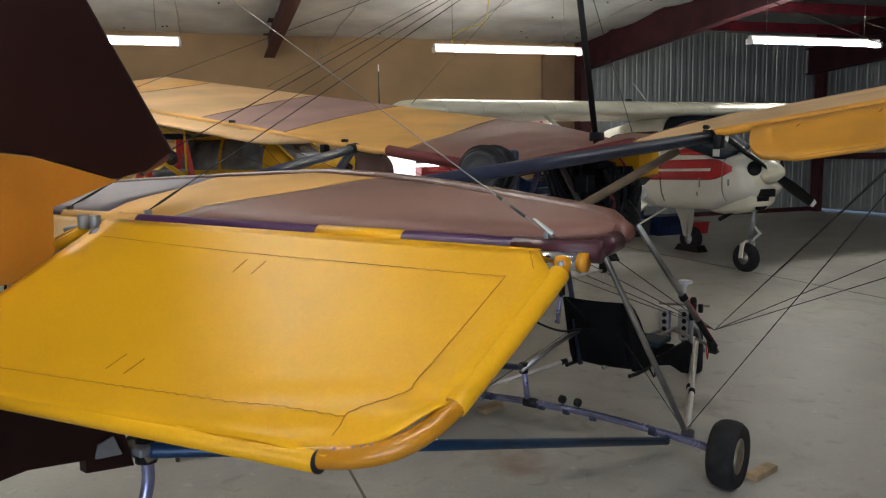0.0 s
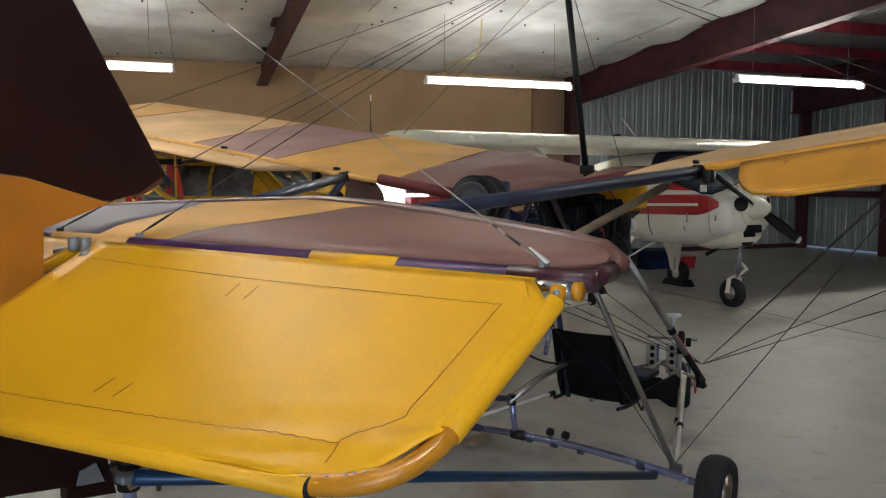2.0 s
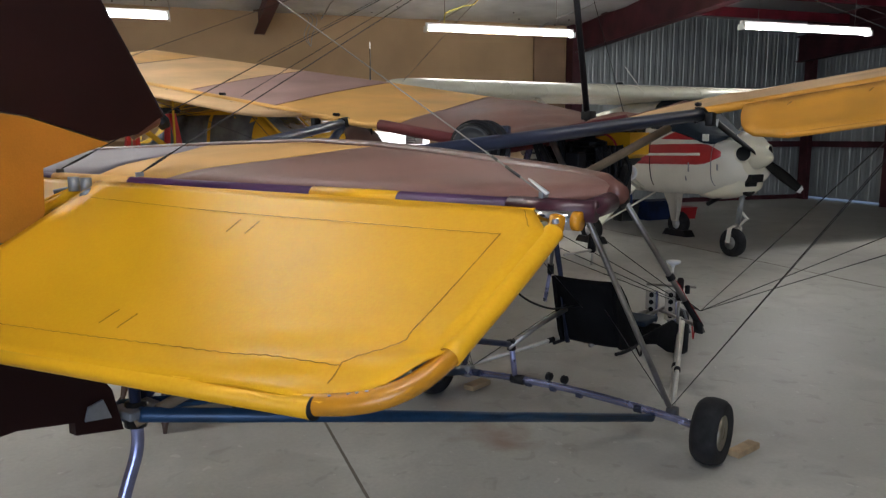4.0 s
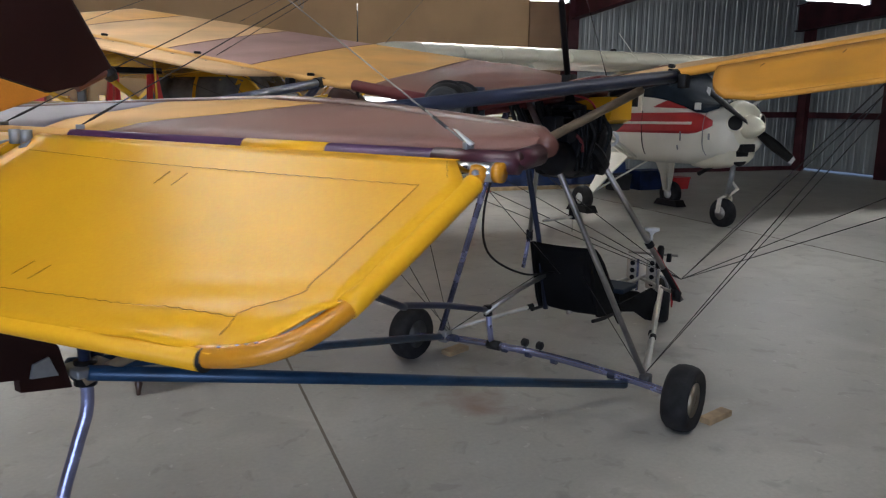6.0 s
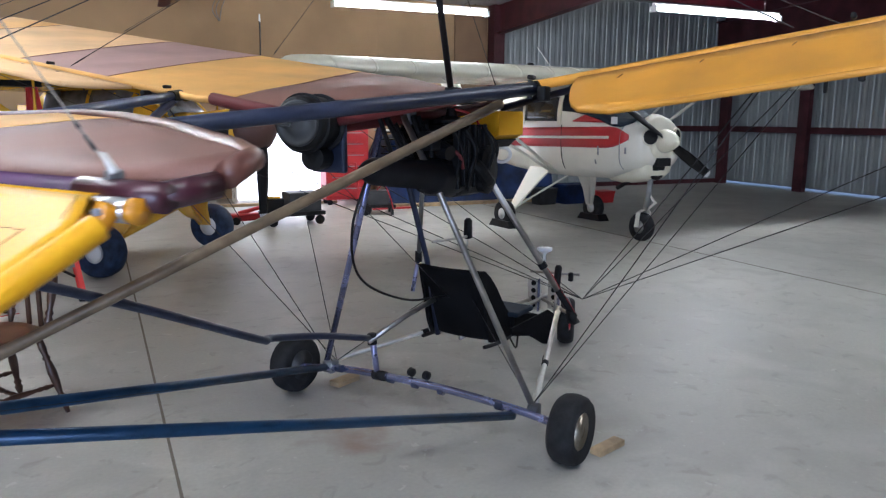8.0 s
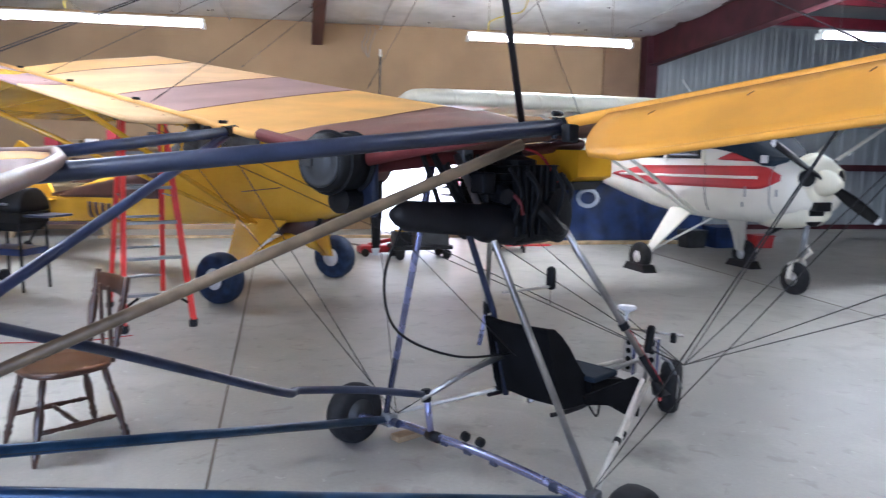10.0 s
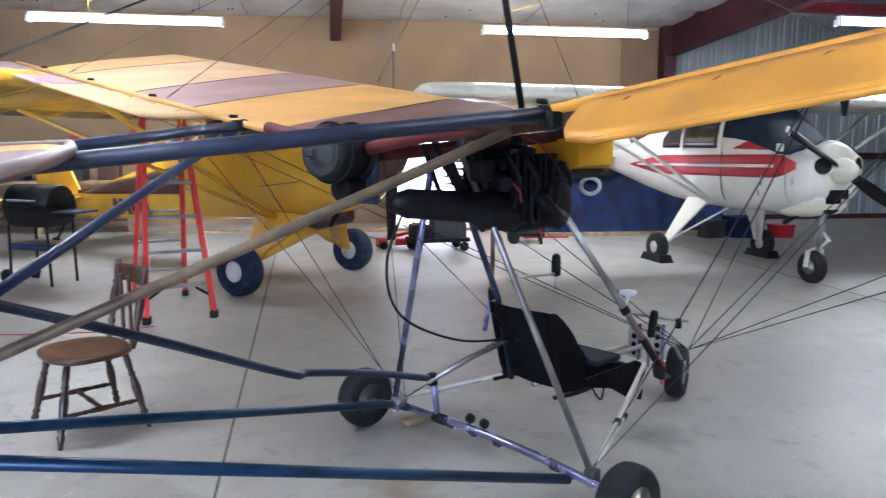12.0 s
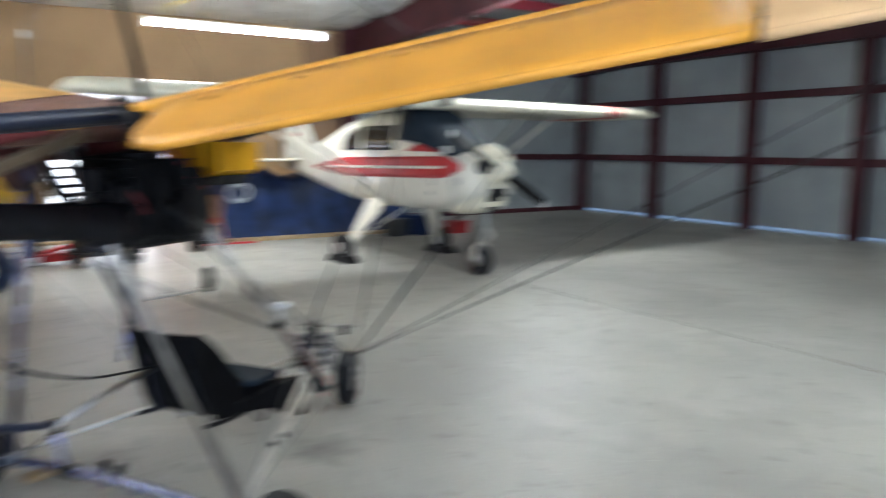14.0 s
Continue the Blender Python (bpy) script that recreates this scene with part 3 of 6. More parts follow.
for r in (-0.05, 0.045):
    pw = U("axle_roller", disc_lathe(bmesh.new(), [(0.007, -0.010), (0.024, -0.010), (0.018, 0), (0.024, 0.010), (0.007, 0.010)], P(0.632, r, 0.25), (0.3, 1, 0), 16), "black")
    part("roller_bracket", T([P(0.63, r, 0.205), P(0.632, r, 0.256)], 0.008), "grey", pw)
for r in (0.87, -0.84):
    wheel(ultra, P(0.59, r, 0.165), (0, 1, 0), 0.165, 0.13, 0.085, "rimsteel" if r > 0 else "greydk")
U("strut", T([P(0.67, 0.645, 0.18), P(0.52, 0.185, 1.228), W(0.53, 0.03, 1.60)], 0.0155), "alu", "scuffed bare aluminium strut")
U("strut", T([P(0.67, -0.68, 0.15), W(0.45, -0.02, 1.62)], 0.017), "daytint", "metal strut tinted lavender as by daylight")
U("strut_foot", B(0.635, 0.695, -0.675, -0.62, 0.15, 0.215, bevel=0.01), "greydk")
U("strut_foot", B(0.63, 0.7, 0.6, 0.67, 0.13, 0.2, bevel=0.01), "grey")
# pilot's pod; Q takes ahead, right, up of the seat's back
def Q(a, b, z):
    return P(0.95 + a, b, z)


def qbox(a0, a1, b0, b1, z0, z1, bevel=0.0):
    bm = box(bmesh.new(), a0, a1, b0, b1, z0, z1, bevel)
    for v in bm.verts:
        v.co = Q(v.co.x, v.co.y, v.co.z)
    return bm


QA = Q(1, 0, 0) - Q(0, 0, 0)
QB = Q(0, 1, 0) - Q(0, 0, 0)
CLAMP = P(1.39, 0.55, 0.47)
NOSE = P(2.0, 0.36, 0.42)
DT = W(0.945, 0, 1.65)
dt = U("down_tube", T([DT, CLAMP], 0.017), "alu", "bare aluminium down tube")
part("tape_band", T([DT.lerp(CLAMP, 0.725), DT.lerp(CLAMP, 0.75)], 0.024), "black", dt)
part("tape_band", T([DT.lerp(CLAMP, 0.86), DT.lerp(CLAMP, 1.0)], 0.02), "black", dt)
part("red_wire", T(smoothline([DT.lerp(CLAMP, k) + QB * (0.02 + 0.004 * (i % 2)) for i, k in enumerate((0.75, 0.8, 0.86, 0.92, 0.98))], 4), 0.0018, 6), "red", dt)
U("seat_tube", T([W(0.48, 0, 1.6), Q(-0.02, -0.15, 0.8), Q(0.10, -0.15, 0.34)], 0.016), "navyt", "dark tube behind the seat")
U("throttle_tube", T([W(0.92, -0.1, 1.5), Q(0.03, -0.24, 0.80)], 0.013), "alu")
U("throttle_tube", T([Q(0.03, -0.24, 0.80), Q(0.0, -0.26, 0.60)], 0.012), "daytint")
U("throttle_joint", T([Q(0.03, -0.24, 0.77), Q(0.03, -0.24, 0.83)], 0.02), "black")
U("side_arm", T([P(1.02, -0.17, 0.885), P(1.495, -0.214, 0.85)], 0.009), "palealu")
U("side_arm_grip", T([P(1.495, -0.214, 0.835), P(1.495, -0.214, 0.845), P(1.495, -0.214, 0.95), P(1.495, -0.214, 0.965)], [0.018, 0.028, 0.026, 0.012]), "black", "black foam grip")
U("side_arm_pin", T([P(1.495, -0.214, 0.75), P(1.495, -0.214, 0.84)], 0.006), "palealu")
for s, e in ((P(0.72, -0.66, 0.18), P(1.95, 0.0, 0.38)), (P(0.67, 0.645, 0.18), P(1.40, 0.44, 0.48)), (P(0.70, 0.62, 0.17), P(1.72, 0.32, 0.42))):
    ns = U("nose_strut", T([s, e], 0.013), "palealu", "thin bare aluminium nose strut")
    part("tape_band", T([s.lerp(e, 0.42), s.lerp(e, 0.45)], 0.018), "black", ns)
U("floor_tube", T([Q(0.1, 0.0, 0.34), P(2.08, 0.09, 0.40)], 0.014), "alu")
U("cross_tube", T([CLAMP, P(1.75, 0.3, 0.41), P(2.0, 0.06, 0.39)], 0.011), "alu")
nw = wheel(ultra, P(2.33, 0.12, 0.165), P(0.34, 0.94, 0), 0.165, 0.11, 0.075, name="nose_wheel")
for b in (-0.065, 0.065):
    U("nose_fork", T([P(2.12, 0.12 + b * 0.6, 0.40), P(2.16, 0.13 + b, 0.37), P(2.33 + b * 0.34, 0.12 + b, 0.165)], 0.009), "grey")
U("nose_plate", plate(bmesh.new(), [CLAMP + Vector((-0.08, 0, 0.05)), CLAMP + Vector((0.09, 0.02, -0.05)), CLAMP + Vector((-0.05, 0, -0.03))], 0.05, (0.3, 1, 0)), "black")
# pedals and controls
for f, r in ((1.96, 0.03), (2.04, 0.14)):
    pd = U("foot_pedal", B(f, f + 0.03, -r - 0.045, -r + 0.045, 0.31, 0.53, bevel=0.006), "palealu", "perforated aluminium foot pedal")
    for k in range(4):
        part("pedal_hole", disc_lathe(bmesh.new(), [(0.017, -0.019), (0.017, 0.019)], P(f + 0.015, r, 0.345 + 0.05 * k), QA, 12), "black", pd)
    part("pedal_arm", T([P(f + 0.02, r, 0.5), P(f + 0.12, r, 0.41)], 0.008), "alu", pd)
    part("pedal_flange", B(f - 0.03, f, -r - 0.047, -r - 0.040, 0.31, 0.53, bevel=0.002), "daytint", pd)
U("control_stick", T([P(1.6, 0.34, 0.40), P(1.63, 0.335, 0.58)], 0.01), "alu")
U("stick_grip", T([P(1.625, 0.335, 0.555), P(1.63, 0.333, 0.57), P(1.67, 0.325, 0.68), P(1.675, 0.324, 0.695)], [0.014, 0.022, 0.022, 0.015]), "black", "black foam grip")
U("steering_bar", T([P(2.1, -0.06, 0.54), P(2.14, 0.28, 0.55)], 0.009), "alu")
U("steering_bracket", B(2.11, 2.14, -0.24, -0.21, 0.50, 0.56, bevel=0.006), "black")
U("airspeed_cup", disc_lathe(bmesh.new(), [(0.006, -0.05), (0.008, 0), (0.012, 0.012), (0.042, 0.028), (0.042, 0.042)], DT.lerp(CLAMP, 0.715) + QB * 0.02 + Vector((0.02, 0, 0.03)), (0, 0, 1), 14), "whiteP", "small white airspeed cup")
U("red_lead", T(smoothline([P(1.5, 0.48, 0.44), P(1.52, 0.47, 0.36), P(1.6, 0.44, 0.34), P(1.64, 0.42, 0.42)], 5), 0.004, 6), "red", "red wire loop below the nose")
# seat
SP = [(-0.035, 0.77), (0.02, 0.765), (0.08, 0.72), (0.15, 0.65), (0.21, 0.57), (0.27, 0.50), (0.34, 0.455), (0.42, 0.43), (0.42, 0.40), (0.40, 0.345), (0.25, 0.33), (0.10, 0.345), (0.06, 0.42)]
seat = U("seat", sheet(bmesh.new(), [[Q(a - 0.03 * math.cos(b * 8), b, z) for b in (-0.19, -0.12, -0.05, 0.0, 0.05, 0.12, 0.19)] for a, z in ((-0.025, 0.775), (0.02, 0.66), (0.06, 0.52), (0.10, 0.40), (0.16, 0.37), (0.28, 0.365), (0.41, 0.38))], 0.03), "blackc", "black cloth sling seat")
for b in (-0.19, 0.19):
    part("seat_side", plate(bmesh.new(), [Q(a, b * (1 + 0.15 * a), z) for a, z in SP], 0.02, QB), "blackc", seat)
    part("seat_frame", T(smoothline([Q(0.02, b * 1.06, 0.34), Q(0.14, b * 1.1, 0.33), Q(0.3, b * 1.08, 0.325), Q(0.42, b, 0.35)], 4), 0.011), "black", seat)
part("cushion", qbox(0.28, 0.50, -0.14, 0.27, 0.455, 0.485, 0.01), "navyc", seat, "flat dark seat cushion")
part("leg_pad", sheet(bmesh.new(), [[Q(a, b, z + 0.008 * math.sin(a * 40 + b * 14)) for b in (-0.16, -0.04, 0.1, 0.24)] for a, z in ((0.3, 0.45), (0.42, 0.44), (0.52, 0.43), (0.62, 0.40), (0.68, 0.36))], 0.06), "blackc", seat)
part("side_flap", plate(bmesh.new(), [Q(0.12, 0.31, 0.44), Q(0.5, 0.36, 0.47), Q(0.57, 0.37, 0.43), Q(0.54, 0.37, 0.25), Q(0.44, 0.36, 0.28), Q(0.3, 0.34, 0.36), Q(0.15, 0.31, 0.39)], 0.012, (0.1, 1, 0)), "blackc", seat, "black cloth side flap")
part("strap", T(smoothline([Q(0.36, 0.16, 0.35), Q(0.4, 0.18, 0.27), Q(0.46, 0.18, 0.22), Q(0.5, 0.17, 0.29)], 4), 0.006, 6), "black", seat)

# engine
eng = wing_part("engine", B(0.72, 0.98, -0.14, 0.14, 1.30, 1.56, bevel=0.03), "black", "black two-stroke engine hung under the wing")
for k in range(8):
    part("cooling_fin", B(0.66, 1.04, -0.2, 0.2, 1.30 + 0.036 * k, 1.306 + 0.036 * k, bevel=0.002), "black", eng)
for r in (-0.1, 0.1):
    part("cylinder_head", disc_lathe(bmesh.new(), [(0.09, 0), (0.09, 0.03), (0.03, 0.05), (0.02, 0.09)], P(0.85, r, 1.55), (0, 0, 1), 16), "blackm", eng)
part("carburettor", disc_lathe(bmesh.new(), [(0.035, -0.07), (0.045, -0.02), (0.045, 0.03), (0.03, 0.06)], P(0.66, 0.16, 1.44), (0.3, 1, 0.2), 14), "blackm", eng)
part("air_filter", disc_lathe(bmesh.new(), [(0.05, -0.08), (0.055, -0.07), (0.055, 0.07), (0.05, 0.08)], P(1.12, 0.1, 1.38), (1, 0.2, 0), 16), "black", eng)
part("fan_housing", disc_lathe(bmesh.new(), [(0.08, -0.05), (0.14, -0.04), (0.14, 0.04), (0.07, 0.06)], P(1.06, 0.02, 1.38), (1, 0, 0), 20), "black", eng)
part("exhaust_elbow", T(smoothline([P(0.85, 0.14, 1.4), P(0.86, 0.24, 1.36), P(0.95, 0.26, 1.28), P(1.08, 0.2, 1.26)], 5), 0.035), "black", eng)
part("spark_lead", T(smoothline([P(0.85, 0.1, 1.64), P(0.9, 0.2, 1.6), P(1.0, 0.22, 1.48)], 5), 0.006, 6), "red", eng)
for k in range(9):
    a = 0.1 * k
    part("engine_bar", T([P(0.3 + a * 0.9, 0.06 - 0.03 * (k % 3), 1.60), P(0.38 + a * 0.8 + 0.05 * (k % 2), 0.1, 1.36)], 0.011 + 0.004 * (k % 2), 8), "black", eng)
part("crankcase", B(0.72, 1.08, -0.22, 0.06, 1.20, 1.42, bevel=0.06), "black", eng)
part("starter_drum", disc_lathe(bmesh.new(), [(0.05, -0.03), (0.12, -0.025), (0.125, 0.02), (0.09, 0.035), (0.03, 0.04)], P(1.0, 0.22, 1.33), (0.15, -1, 0), 24), "black", eng)
for k in range(6):
    part("shroud_slat", B(0.70 + 0.05 * k, 0.722 + 0.05 * k, -0.236 - 0.006 * (k % 2), -0.20, 1.25 + 0.01 * (k % 3), 1.56, bevel=0.004), "black", eng)
for k, (f0, r0, z0) in enumerate(((0.66, 0.22, 1.55), (0.74, 0.25, 1.54), (0.92, 0.25, 1.56), (1.05, 0.2, 1.52))):
    part("hose", T(smoothline([P(f0, r0, z0), P(f0 + 0.05, r0 + 0.03, 1.44), P(f0 + 0.02, r0 + 0.02, 1.33), P(f0 + 0.09, r0 - 0.03, 1.24)], 5), 0.009 + 0.003 * (k % 2), 8), "black", eng)
part("red_hose", T(smoothline([P(0.66, 0.2, 1.46), P(0.69, 0.25, 1.41), P(0.72, 0.25, 1.35)], 5), 0.009, 8), "maroon", eng)
part("cowling_plate", B(0.84, 1.12, -0.19, -0.16, 1.22, 1.52, bevel=0.012), "black", eng)
part("coil", B(0.52, 0.6, -0.2, -0.12, 1.44, 1.53, bevel=0.01), "blackm", eng)
mf = wing_part("muffler", T([P(0.06, 0.15, 1.375), P(0.10, 0.15, 1.37), P(0.14, 0.15, 1.365), P(0.56, 0.15, 1.325), P(0.58, 0.15, 1.32), P(0.60, 0.15, 1.315), P(0.80, 0.14, 1.285), P(0.82, 0.14, 1.283)], [0.02, 0.045, 0.06, 0.07, 0.085, 0.088, 0.086, 0.075], 20), "blackm", "matt black exhaust muffler")
part("bracket", T([P(0.6, 0.15, 1.40), P(0.62, 0.1, 1.56)], 0.012), "black", mf)
pu = wing_part("reduction_drive", disc_lathe(bmesh.new(), [(0.03, -0.09), (0.10, -0.088), (0.108, -0.07), (0.112, 0.0), (0.108, 0.08), (0.06, 0.10)], P(-0.09, 0, 1.535), (1, 0.25, 0), 28), "black", "black belt drive with a ribbed pulley")
pu.location = SET + Vector((0, 0, 0.03))
part("pulley_face", disc_lathe(bmesh.new(), [(0.02, -0.102), (0.045, -0.10), (0.05, -0.094), (0.075, -0.094), (0.082, -0.1), (0.09, -0.096), (0.092, -0.085)], P(-0.09, 0, 1.535), (1, 0.25, 0), 28), "greydk", pu, "dull grey pulley face", smooth=True)
part("pulley_slot", B(-0.205, -0.185, -0.005, 0.055, 1.52, 1.55, bevel=0.004), "greydk", pu)
for k in (0, 4):
    part("pulley_rib", disc_lathe(bmesh.new(), [(0.1, -0.006), (0.12, -0.004), (0.12, 0.004), (0.1, 0.006)], P(-0.13 + 0.03 * k, 0.01 - 0.006 * k, 1.535), (1, 0.25, 0), 28), "black", pu)
part("lower_pulley", disc_lathe(bmesh.new(), [(0.02, -0.05), (0.05, -0.045), (0.05, 0.05), (0.02, 0.06)], P(-0.04, 0, 1.395), (1, 0.25, 0), 18), "black", pu)
part("drive_plate", B(0.02, 0.05, -0.09, 0.09, 1.33, 1.63, bevel=0.01), "navyt", pu)

# tail plane
def stab_z(f):
    return 1.485 + (f + 1.93) * 0.1
def stab_le(r):
    return float(np.interp(abs(r), [0, 0.37, 0.72, 1.20, 1.31, 1.385], [-1.14, -1.25, -1.40, -1.655, -1.73, -1.84]))
bounds = [(-1.37, -1.37), (-0.06, -0.42), (0.25, 0.40), (1.37, 1.37)]
for (a0, a1), (b0, b1), m_, lb in zip(bounds, bounds[1:], ("lilac", "yel_top", "brown"), ("faded lilac fabric", "faded orange-yellow fabric", "brown fabric with pale scuffs")):
    grid = []
    for i in range(15):
        row = []
        for j in range(11):
            x, u = j / 10, i / 14
            r = (a0 + (a1 - a0) * x) * (1 - u) + (b0 + (b1 - b0) * x) * u
            rear = -1.905 + 0.06 * max(0.0, (r - 1.22) / 0.15) ** 1.3
            f = rear + (stab_le(r) - rear) * x
            edge = 0.016 * (1 - (2 * x - 1) ** 6)
            row.append(P(f, r, stab_z(f) + 0.012 + edge - 0.006 * math.sin(math.pi * x) * abs(math.sin(r * 5))))
        grid.append(row)
    U("stabiliser_panel", sheet(bmesh.new(), grid, 0.01), m_, lb)
sp = U("stabiliser_spar", T([P(-1.93, -1.39, 1.485), P(-1.93, 1.385, 1.485)], 0.0165, 14), "purple", "purple sleeve over the rear stabiliser spar")
part("spar_patch", T([P(-1.93, -0.24, 1.4855), P(-1.93, 0.14, 1.4855)], 0.0172, 14), "yel_top", sp, "orange sleeve patch", smooth=True)
part("spar_patch", T([P(-1.931, 0.79, 1.4855), P(-1.931, 1.01, 1.4852)], 0.0168, 14), "yfab", sp, "orange sleeve patch", smooth=True)
part("spar_end", T([P(-1.93, 1.24, 1.486), P(-1.93, 1.388, 1.486)], 0.0175, 14), "plum", sp, "glossy dark plum spar end", smooth=True)
for r in (-0.22, 0.175, 1.30):
    sh = part("cable_shackle", B(-1.940, -1.920, -r - 0.004, -r + 0.004, 1.502, 1.513, bevel=0.0015), "grey", sp)
U("front_tube", T([P(stab_le(r), r, stab_z(stab_le(r)) + 0.012) for r in (1.385, 1.31, 1.2, 0.72, 0.37, 0.0, -0.37, -0.72, -1.2, -1.31, -1.385)], 0.0175, 14), "tube_brown", "brown sleeved front tube of the tail plane")
for s in (-1, 1):
    U("end_tube", T([P(-1.925, s * 1.372, 1.486), P(-1.85, s * 1.376, 1.494)], 0.0165, 14), "plum", "glossy dark plum end tube")


# elevator
TH = math.atan2(0.187, 0.385)
def ev(d, r, s, h=0.0):
    """Point on the elevator plane: d behind the hinge, r out, h above."""
    return P(-1.955 - d * math.cos(TH) - h * math.sin(TH), s * r, 1.473 - d * math.sin(TH) + h * math.cos(TH))
def echord(r):
    return 0.450 + (1.232 - r) * 0.122
def erout(v):
    """Outer edge of the fabric at chord share v."""
    if v < 0.12:
        return 1.300 + 0.048 * (v / 0.12)
    return 1.348 if v < 0.74 else 1.348 - 0.105 * ((v - 0.74) / 0.26) ** 1.9
def erin(v):
    return 0.03 + 0.11 * v
def eskin(d, r):
    """Height of the fabric above the elevator's frame."""
    v = min(1.0, d / echord(r))
    u = min(1.0, max(0.0, (r - erin(v)) / (erout(v) - erin(v))))
    sag = 0.013 * max(0.0, math.sin(math.pi * v) * math.sin(math.pi * u)) ** 0.7
    wr = 0.003 * math.exp(-((u - 0.88) / 0.12) ** 2) * math.sin(v * 40 + u * 20) * (v > 0.6) * min(1, (v - 0.6) * 6)
    fold = 0.0022 * math.exp(-((u - v * 0.35 - 0.52) / 0.035) ** 2) * (v > 0.5) * min(1, (v - 0.5) * 5)
    curl = 0.007 * math.exp(-((u - 0.985) / 0.035) ** 2) * math.sin(v * 24 + 0.6) * (v > 0.72)
    slack = 0.0025 * math.sin(u * 9 + 1.0) * math.sin(math.pi * v) * math.sin(math.pi * u)
    return 0.0155 - sag + wr + curl + fold + slack


def elevator(s):
    grid = []
    for i in range(49):
        row = []
        for j in range(31):
            v, u = j / 30, i / 48
            r = erin(v) + (erout(v) - erin(v)) * u
            d = v * echord(r)
            row.append(ev(d, r, s, eskin(d, r)))
        grid.append(row)
    e = U("elevator", sheet(bmesh.new(), grid, 0.003), "yfab", "glossy yellow fabric elevator with stitched hems")
    part("hinge_tube", T([ev(0, 0.03, s), ev(0, 1.298, s)], 0.0155, 18), "yfab", e, smooth=True)
    part("side_hem", T(smoothline([ev(0.035, 1.349, s), ev(0.06, 1.3495, s), ev(0.1, 1.350, s), ev(0.2, 1.350, s), ev(0.322, 1.347, s)], 5), 0.0155, 18), "yfab", e, "fabric wrapped round the side tube", smooth=True)
    part("edge_tube", T(smoothline([ev(0.29, 1.349, s), ev(0.338, 1.344, s), ev(0.378, 1.331, s), ev(0.408, 1.307, s), ev(0.428, 1.276, s), ev(0.442, 1.238, s), ev(echord(1.19), 1.19, s)], 6), 0.0138, 18), "yedge", e, "bare glossy amber corner tube", smooth=True)
    part("rear_hem", T([ev(echord(1.230), 1.230, s), ev(echord(0.8), 0.8, s), ev(echord(0.14), 0.14, s)], 0.0145, 18), "yfab", e, "fabric wrapped round the rear tube", smooth=True)
    part("root_tube", T([ev(0, 0.03, s), ev(echord(0.14), 0.14, s)], 0.014, 12), "yfab", e, smooth=True)
    part("hinge_end", T([ev(0, 1.292, s), ev(0, 1.366, s)], 0.0145, 16), "chrome", e, "bare polished tube end", smooth=True)
    part("hinge_cap", T([ev(0, 1.366, s), ev(0, 1.377, s)], 0.0148, 16), "yedge", e, smooth=True)
    part("side_tube_end", T(smoothline([ev(0.05, 1.3495, s), ev(0.03, 1.349, s, 0.002), ev(0.012, 1.347, s, 0.012)], 4), 0.0125, 14), "yedge", e, smooth=True)
    part("side_bolt", disc_lathe(bmesh.new(), [(0.005, -0.002), (0.005, 0.004), (0.002, 0.006)], ev(0.03, 1.353, s, 0.014), (0, 0.3, 1), 10), "grey", e)
    part("end_ring", T([ev(echord(1.2315), 1.2315, s), ev(echord(1.2295), 1.2295, s)], 0.0152, 18), "black", e, smooth=True)
    # worn spots on the bare tube
    for d0, r0 in ((0.422, 1.282), (0.427, 1.272), (0.416, 1.293), (0.437, 1.250)):
        part("worn_spot", disc_lathe(bmesh.new(), [(0.0012, -0.001), (0.0026, 0.0005), (0.001, 0.0012)], ev(d0, r0, s, 0.0136), (0, 0, 1), 8), "grey", e)
    # stitched hems
    rows = [[(0.073, 0.12 + 1.162 * k / 90) for k in range(91)], [(0.073 + 0.247 * k / 28, 1.282) for k in range(29)], [(echord(r) - 0.06, r) for r in [0.2 + (1.228 - 0.2) * k / 84 for k in range(85)]], [(0.32 + 0.066 * k / 8, 1.282 - 0.054 * k / 8) for k in range(9)], [(0.386 + 0.035 * k / 4, 1.228 + 0.004 * k / 4) for k in range(5)], [(0.05 - 0.045 * k / 5, 1.318 - 0.03 * k / 5) for k in range(6)]]
    for line in rows:
        bm = bmesh.new()
        for i, ((d0, r0), (d1, r1)) in enumerate(zip(line, line[1:])):
            z = 0.0011 if i % 2 else -0.0011
            tube(bm, [ev(d0 + z, r0, s, eskin(d0, r0) + 0.0024), ev(d1 - z, r1, s, eskin(d1, r1) + 0.0022)], 0.0006, 4)
        part("stitching", bm, "stitch", e, "brown zigzag stitching")
    for r0 in (0.70, 0.755):
        for k in (0, 6):
            d0 = 0.092 + 0.048 * k
            part("batten_stitch", T([ev(d0, r0, s, eskin(d0, r0) + 0.0022), ev(d0 + 0.04, r0, s, eskin(d0 + 0.04, r0) + 0.0022)], 0.0007, 4), "stitch", e)
    return e
elevator(1)
elevator(-1)
for r in (0.03, -0.03):
    U("elevator_horn", T([P(-1.96, r, 1.47), P(-2.02, r * 2.4, 1.455)], 0.011), "grey")
    U("hinge_bolt", disc_lathe(bmesh.new(), [(0.014, -0.018), (0.014, 0.018)], P(-1.99, r, 1.48), (0, 0, 1), 10), "grey")


